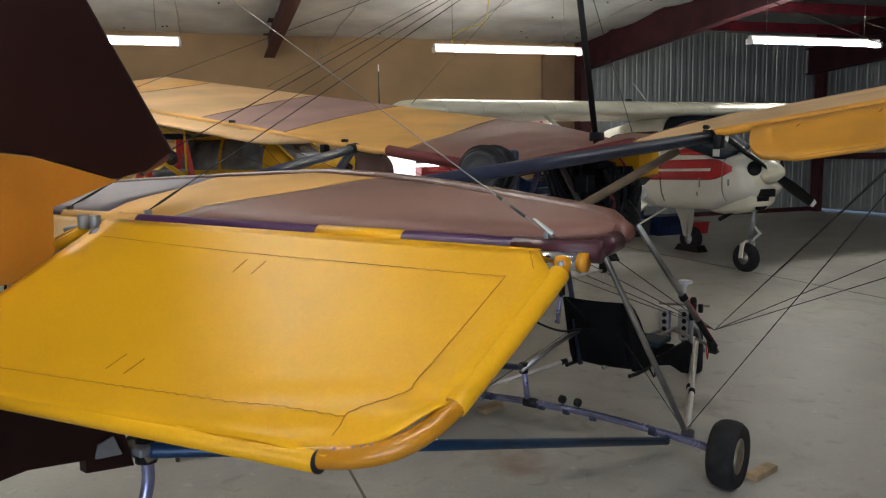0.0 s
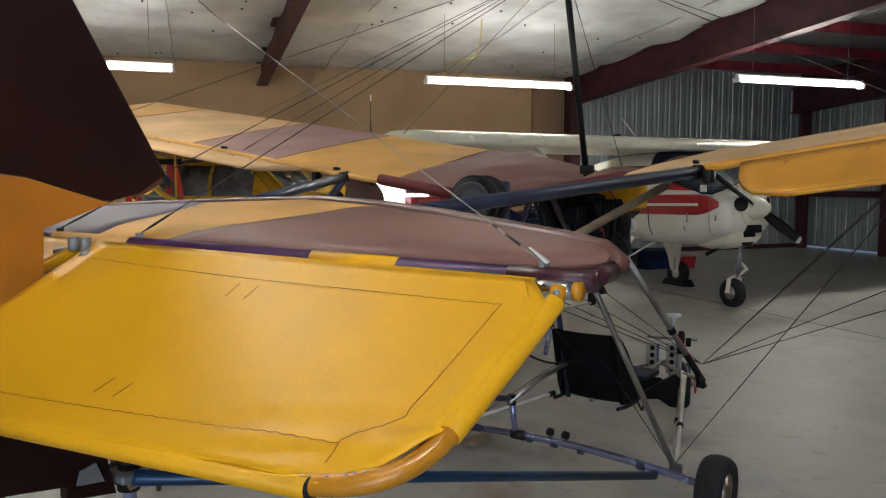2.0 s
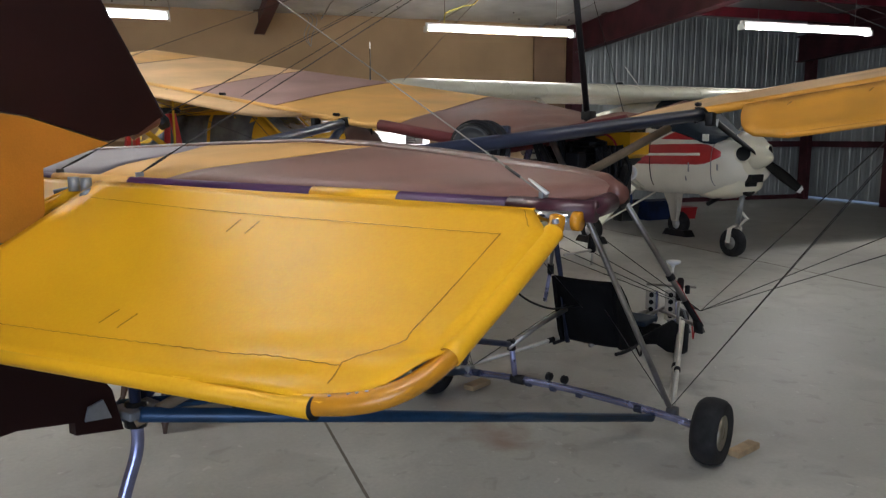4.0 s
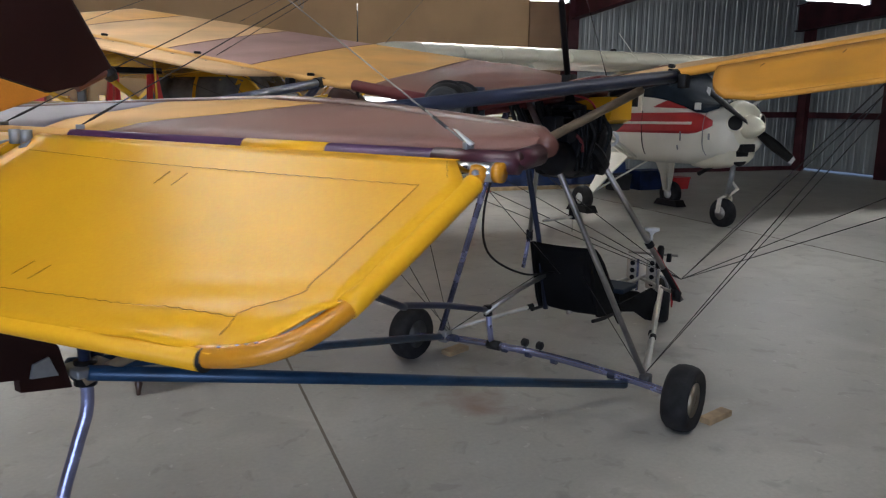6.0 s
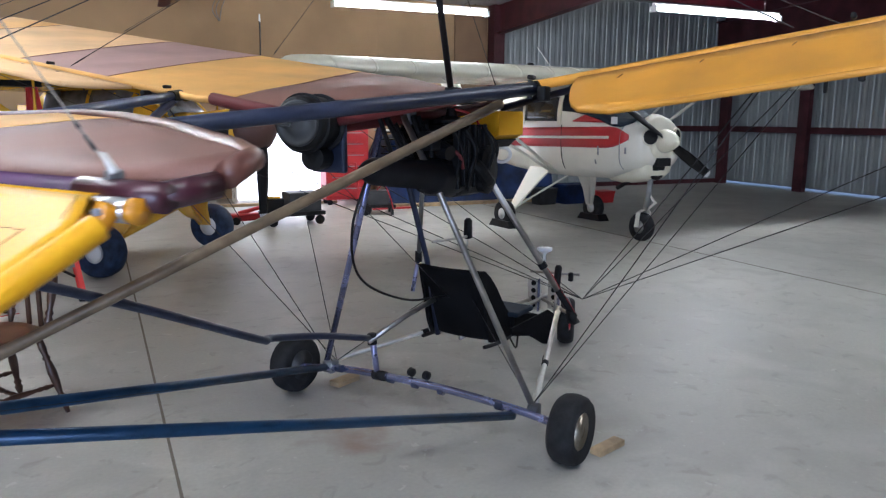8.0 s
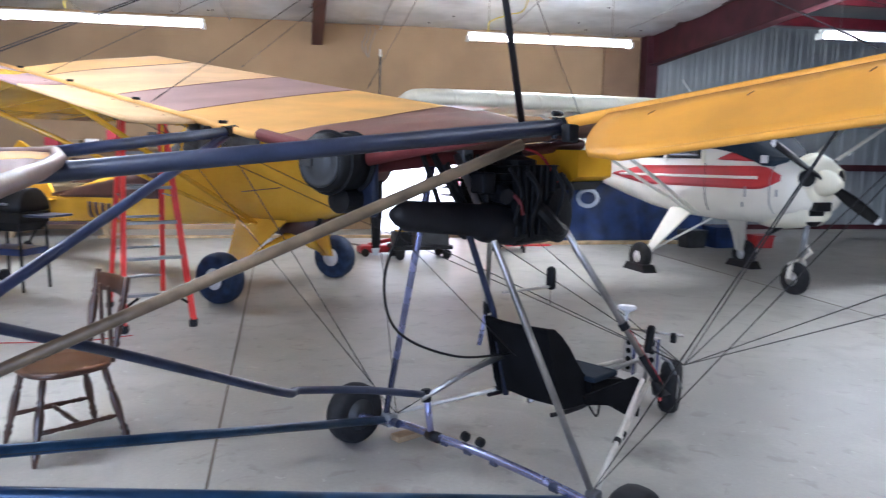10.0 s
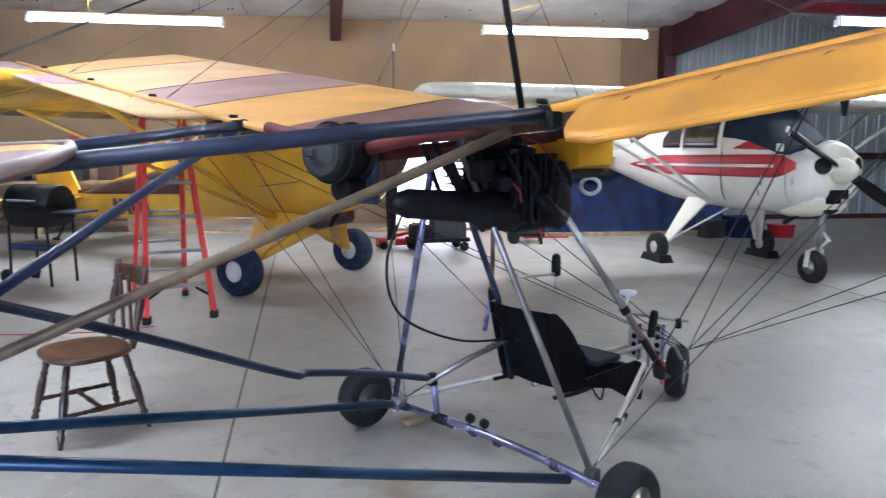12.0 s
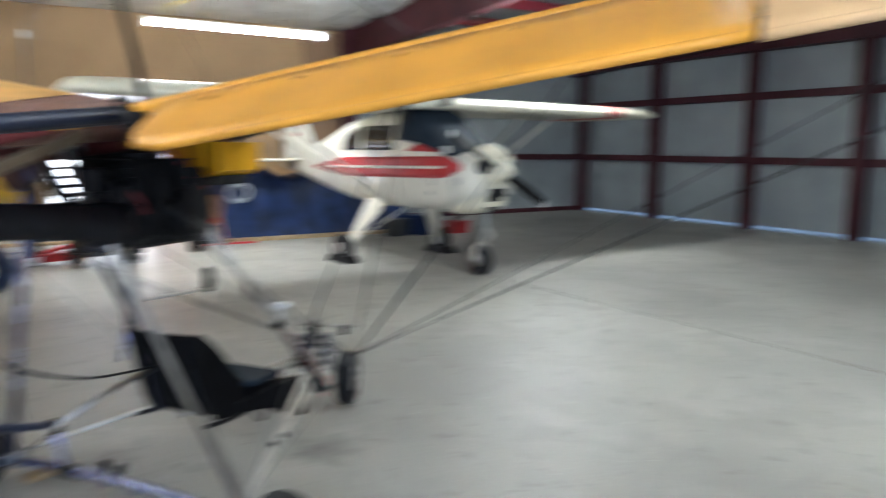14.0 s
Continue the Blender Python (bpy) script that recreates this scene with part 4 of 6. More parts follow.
# fin and rudder
def flat(name, pts, matn, th=0.03, r=0.0, label="", parent=None):
    return U(name, plate(bmesh.new(), [P(f, r, z) for f, z in pts], th, (0, 1, 0)), matn, label, smooth=False, parent=parent)
fin = flat("fin", [(-1.755, 1.655), (-1.975, 2.045), (-2.28, 2.58), (-2.95, 2.6), (-2.85, 1.75), (-2.11, 1.65), (-1.915, 1.588), (-1.83, 1.607)], "darkfin", label="dark brown fabric fin")
part("fin_tube", T([P(-1.752, 0, 1.648), P(-1.975, 0, 2.045), P(-2.28, 0, 2.59), P(-2.95, 0, 2.61)], 0.015, 12), "darkfin", fin)
part("fin_brace", T([P(-1.752, 0.0, 1.648), P(-1.84, 0.0, 1.603)], 0.014, 10), "tube_brown", fin)
part("tube_cap", disc_lathe(bmesh.new(), [(0.016, -0.015), (0.02, 0), (0.014, 0.018)], P(-1.745, 0.0, 1.64), (0.5, 0, -0.8), 12), "black", fin)
rud = flat("rudder", [(-1.915, 1.583), (-2.11, 1.645), (-2.85, 1.75), (-2.85, 1.27), (-2.19, 1.355), (-2.112, 1.335), (-2.09, 1.42), (-2.085, 1.525)], "rudder", 0.034, label="orange fabric rudder panel")
low = flat("rudder_lower", [(-1.985, 0.975), (-1.955, 0.93), (-1.93, 0.81), (-2.06, 0.835), (-2.06, 0.87), (-2.2, 0.895), (-2.9, 0.85), (-2.9, 1.2), (-2.17, 1.1)], "darkfin", 0.034, label="dark brown lower rudder panel")
part("rudder_horn", plate(bmesh.new(), [P(-1.97, 0.03, 0.86), P(-1.99, 0.03, 0.915), P(-2.03, 0.03, 0.905), P(-2.04, 0.03, 0.87)], 0.008, (0, 1, 0)), "grey", low)
U("tail_post", T([P(-1.9, 0, 1.5), P(-1.88, 0, 0.8)], 0.016), "navyt")
U("tail_collar", T([P(-1.885, 0, 0.80), P(-1.88, 0, 0.87)], 0.03), "black")
U("tail_bracket", B(-1.93, -1.82, -0.05, 0.05, 0.835, 0.86, bevel=0.006), "grey")
U("tail_skid", T(smoothline([P(-1.885, 0, 0.86), P(-1.885, 0, 0.74), P(-1.925, 0, 0.63), P(-1.99, 0, 0.45), P(-2.09, 0, 0.02)], 6), 0.018, 12), "daytint", "bent steel tail skid")
U("skid_collar", T([P(-1.98, 0, 0.48), P(-2.0, 0, 0.42)], 0.023), "grey")

# wires
def wire(a, b, r=0.0022, m_="cable", fit_end=True):
    w = U("wire", T([a, b], r, 6), m_, "thin steel bracing wire")
    if fit_end:
        d = (Vector(b) - Vector(a)).normalized()
        part("turnbuckle", T([Vector(a) + d * 0.02, Vector(a) + d * 0.045, Vector(a) + d * 0.085, Vector(a) + d * 0.11], [0.0022, 0.0034, 0.0034, 0.0022], 8), "cable", w)
    return w
for s in (-1, 1):
    axle_end = P(0.70, s * 0.62, 0.19)
    for r in (1.75, 3.4):
        wire(W(1.5, s * r, wz(r) + 0.2), KT, 0.0018)
        wire(W(0.0, s * r, wz(r) + 0.03), KT, 0.0018)
        wire(W(1.5, s * r, wz(r) + 0.14), NOSE, 0.0028)
        wire(W(0.0, s * r, wz(r) - 0.02), NOSE, 0.0026)
    wire(W(0.0, s * 1.75, wz(1.75) - 0.02), axle_end, 0.0022)
    wire(W(1.5, s * 1.75, wz(1.75) + 0.14), axle_end, 0.0022)
    wire(axle_end, Q(0.03, 0.1 * s, 0.62), 0.0022)
    wire(P(-1.9, 0, 0.86), P(0.66, s * 0.6, 0.15), 0.0013, "cable", False)
wire(W(0.0, -1.0, 1.66), P(0.66, -0.62, 0.2))
wire(W(0.1, -0.4, 1.62), P(0.93, 0.0, 0.6), 0.002)
wire(P(-1.93, 0.175, 1.51), KT, 0.0018)
wire(P(-1.93, -0.22, 1.51), KT, 0.0018)
wire(W(1.55, 0, 1.72), KT)
ends = P(-1.935, 1.31, 1.505), P(-1.57, 0.0, 2.13)
wire(ends[0], ends[1], 0.0013, "lightcable", False)
U("cable_ferrule", T([ends[0].lerp(ends[1], 0.045), ends[0].lerp(ends[1], 0.07)], 0.0026, 8), "cable")
U("cable_ferrule", T([ends[0].lerp(ends[1], 0.085), ends[0].lerp(ends[1], 0.095)], 0.0024, 8), "cable")
wire(P(-1.57, 0.0, 2.13), P(-2.2, 0.0, 2.5), 0.0017, "lightcable", False)
U("cable_tag", plate(bmesh.new(), [ends[0] + Vector((-0.006, 0.0, 0.004)), ends[0] + Vector((0.006, 0.0, 0.006)), ends[0].lerp(ends[1], 0.03) + Vector((0.006, 0, 0.006)), ends[0].lerp(ends[1], 0.03) + Vector((-0.004, 0, 0.008))], 0.002), "whiteP", "white paper tag on the cable")
U("control_hose", T(smoothline([P(0.1, 0.1, 1.36), P(0.02, 0.06, 1.1), P(0.15, 0.0, 0.85), P(0.5, 0.0, 0.68), P(0.88, 0, 0.62)], 8), 0.006, 8), "black", "looped black control cable")
U("loop_of_tubing", T([P(1.452, 0.033, 1.366) + Vector((-0.54, 0.84, 0)) * (0.05 * math.cos(a * math.tau / 20)) + Vector((0, 0, 0.043 * math.sin(a * math.tau / 20))) for a in range(21)], 0.011, 8), "whiteP", "coil of clear fuel tubing")
U("tubing_tail", T([P(1.48, 0.01, 1.41), P(1.47, 0.01, 1.6)], 0.005, 6), "whiteP")
tank = wing_part("fuel_tank", loft(bmesh.new(), [[P(f, r, z) for r, z in ((-0.16, 1.5), (-0.16, 1.63), (0.16, 1.63), (0.16, 1.5), (0.1, 1.47), (-0.1, 1.47))] for f in (1.25, 1.55)]), "yfab", "yellow fabric fairing under the wing root", smooth=False)

part("tank_belly", loft(bmesh.new(), [[P(f, r, z) for r, z in ((-0.13, 1.475), (0.13, 1.475), (0.08, 1.43), (-0.08, 1.43))] for f in (1.27, 1.53)]), "black", tank, "black underside of the fairing")

# ---------------------------------------------------------------- aeroplane helpers
def ring(x, w, z0, z1, n=28, sq=3.4):
    out = []
    for k in range(n):
        a = 2 * math.pi * k / n
        c, s = math.cos(a), math.sin(a)
        out.append(Vector((x, w * math.copysign(abs(c) ** (2 / sq), c), (z0 + z1) / 2 + (z1 - z0) / 2 * math.copysign(abs(s) ** (2 / sq), s))))
    return out


def side_y(rings, x, z, sq=3.4):
    xs = [r[0] for r in rings]
    w = float(np.interp(x, xs, [r[1] for r in rings]))
    a = float(np.interp(x, xs, [r[2] for r in rings]))
    b = float(np.interp(x, xs, [r[3] for r in rings]))
    t = min(0.999, abs((z - (a + b) / 2) / ((b - a) / 2)))
    return w * (1 - t ** sq) ** (1 / sq)


def skin(rings, x0, x1, zlo, zhi, side, off=0.006, n=24, m=6, sq=3.4):
    """A thin patch that follows a body's side between two height lines."""
    bm = bmesh.new()
    outer, inner = [], []
    for i in range(n + 1):
        x = x0 + (x1 - x0) * i / n
        a, b = zlo(x), zhi(x)
        ro, ri = [], []
        for j in range(m + 1):
            z = a + (b - a) * j / m
            y = side_y(rings, x, z, sq)
            ro.append(bm.verts.new((x, side * (y + off), z)))
            ri.append(bm.verts.new((x, side * (y - 0.004), z)))
        outer.append(ro)
        inner.append(ri)
    for g, flip in ((outer, False), (inner, True)):
        for i in range(n):
            for j in range(m):
                q = (g[i][j], g[i + 1][j], g[i + 1][j + 1], g[i][j + 1])
                bm.faces.new(q[::-1] if flip else q)
    edge = [(i, 0) for i in range(n + 1)] + [(n, j) for j in range(1, m + 1)] + [(i, m) for i in range(n - 1, -1, -1)] + [(0, j) for j in range(m - 1, 0, -1)]
    for a, b in zip(edge, edge[1:] + edge[:1]):
        try:
            bm.faces.new((outer[a[0]][a[1]], outer[b[0]][b[1]], inner[b[0]][b[1]], inner[a[0]][a[1]]))
        except ValueError:
            pass
    return bm


def aerofoil(chord, x_le, z_le, drop, y, scale=1.0, th=0.12):
    pts = []
    for k, (c, t) in enumerate([(0, 0), (0.02, 0.35), (0.08, 0.7), (0.2, 0.95), (0.35, 1), (0.6, 0.75), (0.85, 0.3), (1, 0.04), (1, -0.02), (0.7, -0.12), (0.35, -0.2), (0.1, -0.25), (0.02, -0.18)]):
        pts.append(Vector((x_le - c * chord * scale, y, z_le - drop * c * scale + t * th * chord * 0.8 * scale)))
    return pts


def blade(hub, d, axis, length, root=0.05, wmax=0.075):
    """One propeller blade from the hub along d, twisted."""
    d, axis, hub = Vector(d).normalized(), Vector(axis).normalized(), Vector(hub)
    side = axis.cross(d)
    rings = []
    for t in (0.05, 0.2, 0.4, 0.6, 0.8, 0.93, 1.0):
        w = wmax * (0.55 + 0.9 * t if t < 0.5 else 1.0 - 0.35 * (t - 0.5) / 0.5)
        if t == 1.0:
            w *= 0.7
        a = radians(55 - 38 * t)
        u = side * math.cos(a) + axis * math.sin(a)
        v = axis * math.cos(a) - side * math.sin(a)
        rings.append([hub + d * (t * length) + u * (w * cx) + v * (0.02 * (1.1 - t) * cy) for cx, cy in ((1, 0), (0.4, 0.8), (-0.5, 0.9), (-1, 0), (-0.5, -0.5), (0.4, -0.5))])
    return rings


# ---------------------------------------------------------------- white aeroplane (local x forward, y to the far side)
WP = Matrix.Translation((6.56, 11.05, 0)) @ Matrix.Rotation(radians(-83), 4, "Z")
white = thing("white_aeroplane", "white high-wing aeroplane with red side stripe and covered windscreen", "aircraft", WP)
def V(name, bm, material, label="", smooth=True, parent=None):
    return part(name, bm, material, parent or white, label, smooth)
WR = [(-4.0, 0.04, 1.22, 1.40), (-3.2, 0.14, 1.10, 1.52), (-2.2, 0.30, 0.94, 1.74), (-1.3, 0.45, 0.82, 1.98), (-0.6, 0.5, 0.77, 2.08), (0.2, 0.52, 0.77, 2.10), (0.45, 0.52, 0.78, 2.05), (0.95, 0.51, 0.80, 1.66), (1.08, 0.50, 0.82, 1.60), (1.34, 0.46, 0.90, 1.58), (1.48, 0.41, 0.96, 1.55), (1.56, 0.34, 1.02, 1.51), (1.59, 0.27, 1.08, 1.46)]
fus = V("fuselage", loft(bmesh.new(), [ring(*r) for r in WR]), "white", "white painted fuselage, cream at the nose")
for side in (-1, 1):
    fz = lambda x: 0.135 * (1 if x < 1.12 else max(0.02, 1 - ((x - 1.12) / 0.35) ** 1.7)) * min(1, (x + 2.6) / 1.3)
    st = V("side_stripe", skin(WR, -2.5, 1.42, lambda x: 1.33 + 0.02 * x - fz(x), lambda x: 1.33 + 0.02 * x + fz(x), side, 0.005, 36), "red", "red swept side stripe")
    part("stripe_inlay", skin(WR, -2.2, 1.13, lambda x: 1.335 + 0.02 * x - 0.024, lambda x: 1.335 + 0.02 * x + 0.012, side, 0.009, 24, 2), "white", st, smooth=True)
    V("red_flash", skin(WR, 0.44, 1.06, lambda x: 1.555 - 0.02 * x, lambda x: 1.56 - 0.02 * x + 0.12 * max(0, 1 - abs(x - 0.74) / 0.31), side, 0.006, 10, 3), "red")
    for x0, x1, zt in ((-1.25, -0.74, lambda x: 1.58 + 0.29 * math.sqrt(max(0, 1 - ((x + 0.74) / 0.53) ** 2))), (-0.67, 0.10, lambda x: 1.88)):
        wi = V("side_window", skin(WR, x0, x1, lambda x: 1.55, zt, side, 0.006, 12, 5), "darkglass", "dark cabin side window")
    part("window_frame", skin(WR, 0.13, 0.20, lambda x: 1.5, lambda x: 1.95, side, 0.014, 3, 4), "cowl", wi)
    part("window_frame", skin(WR, -0.735, -0.675, lambda x: 1.5, lambda x: 1.93, side, 0.014, 3, 4), "cowl", wi)
    part("door_gap", skin(WR, 0.21, 0.22, lambda x: 0.9, lambda x: 1.5, side, 0.0075, 2, 8), "black", fus)
    part("cowl_gap", skin(WR, 1.30, 1.308, lambda x: 0.95, lambda x: 1.5, side, 0.0075, 2, 8), "grey", fus)
    ck = V("cooling_inlet", disc_lathe(bmesh.new(), [(0.10, -0.05), (0.115, 0.0), (0.105, 0.012), (0.085, -0.02)], (1.60, side * 0.235, 1.365), (1, side * 0.45, 0.05), 20), "cowl", "round cooling inlet in the cowling")
    part("inlet_hole", disc_lathe(bmesh.new(), [(0.09, -0.03), (0.092, 0.006), (0.05, 0.004)], (1.60, side * 0.235, 1.365), (1, side * 0.45, 0.05), 20), "black", ck)
# nose
V("lower_cowl", loft(bmesh.new(), [ring(0.85, 0.2, 0.76, 0.95), ring(1.1, 0.3, 0.75, 1.05), ring(1.4, 0.3, 0.80, 1.15), ring(1.54, 0.22, 0.88, 1.18)]), "cowl")
sc = V("air_scoop", B(1.53, 1.64, -0.11, 0.11, 1.0, 1.10, bevel=0.01), "black", "black carburettor air scoop")
V("chin_inlet", disc_lathe(bmesh.new(), [(0.12, -0.06), (0.13, 0.0), (0.1, 0.01)], (1.53, 0, 0.94), (1, 0, -0.15), 20), "black")
V("nose_bowl", disc_lathe(bmesh.new(), [(0.34, -0.12), (0.30, 0.0), (0.2, 0.05)], (1.56, 0, 1.31), (1, 0, 0), 28), "cowl")
spn = V("spinner", disc_lathe(bmesh.new(), [(0.15, 0), (0.145, 0.05), (0.115, 0.13), (0.065, 0.21), (0.02, 0.25), (0.0, 0.255)], (1.60, 0, 1.315), (1, 0, 0), 28), "cowl", "cream spinner")
for s, d in ((1, (0, -0.87, 0.49)), (-1, (0, 0.87, -0.49))):
    rg = blade((1.66, 0, 1.315), d, (1, 0, 0), 0.92)
    bl = V("propeller_blade", loft(bmesh.new(), rg), "black", "black propeller blade with white tip")
    part("blade_tip", loft(bmesh.new(), [[p + (p - sum(r, Vector()) / 6) * 0.06 for p in r] for r in rg[-2:]]), "whiteP", bl, "white painted blade tip")
# windscreen cover
cov = []
for x, w, z0, z1, low in ((0.24, 0.545, 0.77, 2.14, 1.70), (0.45, 0.54, 0.78, 2.08, 1.69), (0.7, 0.535, 0.79, 1.89, 1.645), (0.95, 0.53, 0.80, 1.69, 1.57), (1.15, 0.51, 0.83, 1.625, 1.51), (1.3, 0.49, 0.87, 1.61, 1.50), (1.42, 0.46, 0.93, 1.60, 1.55)):
    zc, h = (z0 + z1) / 2, (z1 - z0) / 2
    a0 = math.asin(((low - zc) / h) ** 1.7)
    arc = [a0 + (math.pi - 2 * a0) * k / 30 for k in range(31)]
    cov.append([Vector((x, w * math.copysign(abs(math.cos(a)) ** (2 / 3.4), math.cos(a)), zc + h * math.sin(a) ** (2 / 3.4) + 0.006 * math.sin(k * 1.3 + x * 8))) for k, a in enumerate(arc)])
bm = bmesh.new()
sheet(bm, cov, 0.012)
cover = V("windscreen_cover", bm, "navyc", "dark navy cloth cover over the windscreen")
for x, z, w in ((1.22, 1.56, 0.1),):
    part("cover_tag", B(x - 0.05, x + 0.05, -0.505, -0.485, z - 0.04, z + 0.05, bevel=0.004), "whiteP", cover)
# wing and tail
wing = V("wing", loft(bmesh.new(), [aerofoil(1.6, 0.62, 2.12, 0.05, y, sc_, 0.13) for y, sc_ in ((-4.45, 0.72), (-4.4, 0.86), (-4.25, 0.96), (-4.0, 1), (0, 1), (4.0, 1), (4.25, 0.96), (4.4, 0.86), (4.45, 0.72))]), "cowl", "cream fabric-covered wing")
for y in np.linspace(-4.0, 4.0, 17):
    part("rib_tape", loft(bmesh.new(), [[p + Vector((0, 0, 0.003 if p.z > 2.1 else -0.003)) for p in aerofoil(1.6, 0.622, 2.12, 0.05, y + dy, 1.0, 0.13)] for dy in (-0.015, 0.015)]), "cowl", wing, smooth=True)
for y in (3.35, 3.55):
    part("tip_band", loft(bmesh.new(), [[p + Vector((0.004, 0, 0.004 if p.z > 2.1 else -0.004)) for p in aerofoil(1.6, 0.622, 2.12, 0.05, y + dy, 1.0, 0.13)] for dy in (-0.06, 0.06)]), "red", wing, smooth=True)
V("fuel_cap", disc_lathe(bmesh.new(), [(0.05, 0), (0.05, 0.03), (0.03, 0.045)], (0.1, -1.0, 2.27), (0, 0, 1), 14), "black")
V("antenna", T([(-0.2, -0.35, 2.24), (-0.35, -0.55, 2.58)], 0.006, 6), "whiteP")
V("tail_fin", plate(bmesh.new(), [(-2.9, 0, 1.5), (-3.35, 0, 2.15), (-3.55, 0, 2.42), (-3.75, 0, 2.47), (-3.95, 0, 2.38), (-4.05, 0, 2.0), (-4.05, 0, 1.25), (-3.6, 0, 1.3)], 0.05, (0, 1, 0)), "white", "white fin with a red flash", smooth=False)
for s in (-1, 1):
    V("fin_flash", plate(bmesh.new(), [(-3.42, s * 0.027, 1.8), (-3.62, s * 0.027, 2.2), (-3.72, s * 0.027, 2.2), (-3.62, s * 0.027, 1.75)], 0.004, (0, 1, 0)), "red", smooth=False)
    V("tailplane", loft(bmesh.new(), [[Vector((x, s * y, 1.36 + z)) for x, z in ((-3.15 - 0.15 * y, 0), (-3.4, 0.025), (-4.0, 0.012), (-4.05, 0), (-4.0, -0.012), (-3.4, -0.025))] for y in (0.03, 0.6, 1.2, 1.4)]), "white")
    V("wing_strut", T([(0.05, s * 0.46, 0.84), (0.25, s * 2.5, 2.12)], 0.024, 10), "white", "white wing strut")
    V("wing_strut", T([(-0.05, s * 0.46, 0.84), (-0.55, s * 2.5, 2.08)], 0.02, 10), "white", "white wing strut")
    leg = V("gear_leg", loft(bmesh.new(), [[Vector((x, s * y, z)) for x in (xa, xb) for y in (yy - 0.015, yy + 0.015)][:2] + [Vector((xb, s * (yy + 0.015), z)), Vector((xb, s * (yy - 0.015), z))] for xa, xb, yy, z in ((-0.6, -0.1, 0.42, 0.88), (-0.62, -0.36, 0.64, 0.5), (-0.67, -0.54, 0.76, 0.24))]), "white", "white tapered main gear leg", smooth=False)
    V("gear_brace", T([(0.0, s * 0.2, 0.78), (-0.58, s * 0.74, 0.27)], 0.014, 8), "white")
    wheel(white, (-0.62, s * 0.86, 0.195), (0, 1, 0), 0.195, 0.15, 0.08, "whiteP")
V("nose_leg", T([(1.42, 0, 0.85), (1.36, 0, 0.45)], 0.035, 12), "grey", "oily steel nose gear leg")
V("nose_leg_piston", T([(1.37, 0, 0.6), (1.35, 0, 0.4)], 0.024, 12), "alu")
V("torque_link", plate(bmesh.new(), [(1.40, 0.02, 0.62), (1.52, 0.02, 0.52), (1.39, 0.02, 0.42), (1.40, 0.02, 0.46), (1.47, 0.02, 0.52), (1.41, 0.02, 0.58)], 0.02, (0, 1, 0)), "white", smooth=False)
for s in (-1, 1):
    V("nose_fork", loft(bmesh.new(), [[Vector((x + dx, s * y + dy, z)) for dx, dy in ((-0.03, -0.008), (0.03, -0.008), (0.03, 0.008), (-0.03, 0.008))] for x, y, z in ((1.35, 0.03, 0.42), (1.32, 0.095, 0.38), (1.30, 0.1, 0.19))]), "white", smooth=False)
wheel(white, (1.30, 0.0, 0.185), (0, 1, 0), 0.19, 0.14, 0.085)
V("exhaust_stack", T([(1.2, -0.15, 0.8), (1.0, -0.18, 0.68)], 0.03, 10), "black")
for k, (x, z, h) in enumerate(((0.95, 1.12, 0.12), (0.9, 1.0, 0.06), (1.38, 1.15, 0.08))):
    V("oil_streak", skin(WR, x, x + 0.018, lambda q, z=z: z, lambda q, z=z, h=h: z + h, -1, 0.0075, 2, 3), "grey")
for y in (-0.86, 0.86):
    ch = tagged(part("wheel_chock", loft(bmesh.new(), [[WP @ Vector((-0.62 + a, y + b, 0)) for a, b in ((-0.27, -0.1), (0.27, -0.1), (0.27, 0.1), (-0.27, 0.1))], [WP @ Vector((-0.62 + a, y + b, 0.1)) for a, b in ((-0.2, -0.09), (0.2, -0.09), (0.2, 0.09), (-0.2, 0.09))]]), "black"), "black rubber chock round a main wheel", "chock", "wheel chocks")

# ---------------------------------------------------------------- yellow aeroplane
YP = Matrix.Translation((0.83, 10.58, 0)) @ Matrix.Rotation(math.atan2(-0.64, 0.77), 4, "Z")
yellow = thing("yellow_aeroplane", "yellow tail-wheel aeroplane with brown trim", "aircraft", YP)
def Y(name, bm, material, label="", smooth=True, parent=None):
    return part(name, bm, material, parent or yellow, label, smooth)
YR = [(-4.9, 0.03, 0.45, 0.62), (-3.6, 0.17, 0.54, 1.0), (-2.4, 0.30, 0.60, 1.32), (-1.45, 0.40, 0.64, 1.66), (-1.15, 0.42, 0.66, 1.93), (-0.2, 0.43, 0.73, 1.98), (0.0, 0.43, 0.75, 1.9), (0.42, 0.42, 0.79, 1.60), (0.7, 0.41, 0.84, 1.63), (0.95, 0.38, 0.94, 1.66), (1.10, 0.32, 1.08, 1.67), (1.15, 0.26, 1.18, 1.66)]
yf = Y("fuselage", loft(bmesh.new(), [ring(*r, sq=3.0) for r in YR]), "yplane", "glossy yellow fabric fuselage")
nb = Y("nose_bowl", disc_lathe(bmesh.new(), [(0.30, -0.06), (0.27, 0.06), (0.2, 0.2), (0.12, 0.27), (0.04, 0.31), (0.0, 0.315)], (1.13, 0, 1.45), (1, 0, 0.03), 28), "ybrown", "dark brown nose spinner")
for s, dz in ((1, 1), (-1, -1)):
    rg = blade((1.32, -0.05, 1.55), (0, 0.03 * s, dz), (1, 0, 0), 1.04, wmax=0.07)
    pb = Y("propeller_blade", loft(bmesh.new(), rg), "black", "black propeller blade with white tip")
    part("blade_tip", loft(bmesh.new(), [[p + (p - sum(r, Vector()) / 6) * 0.06 for p in r] for r in rg[-2:]]), "whiteP", pb, "white painted blade tip")
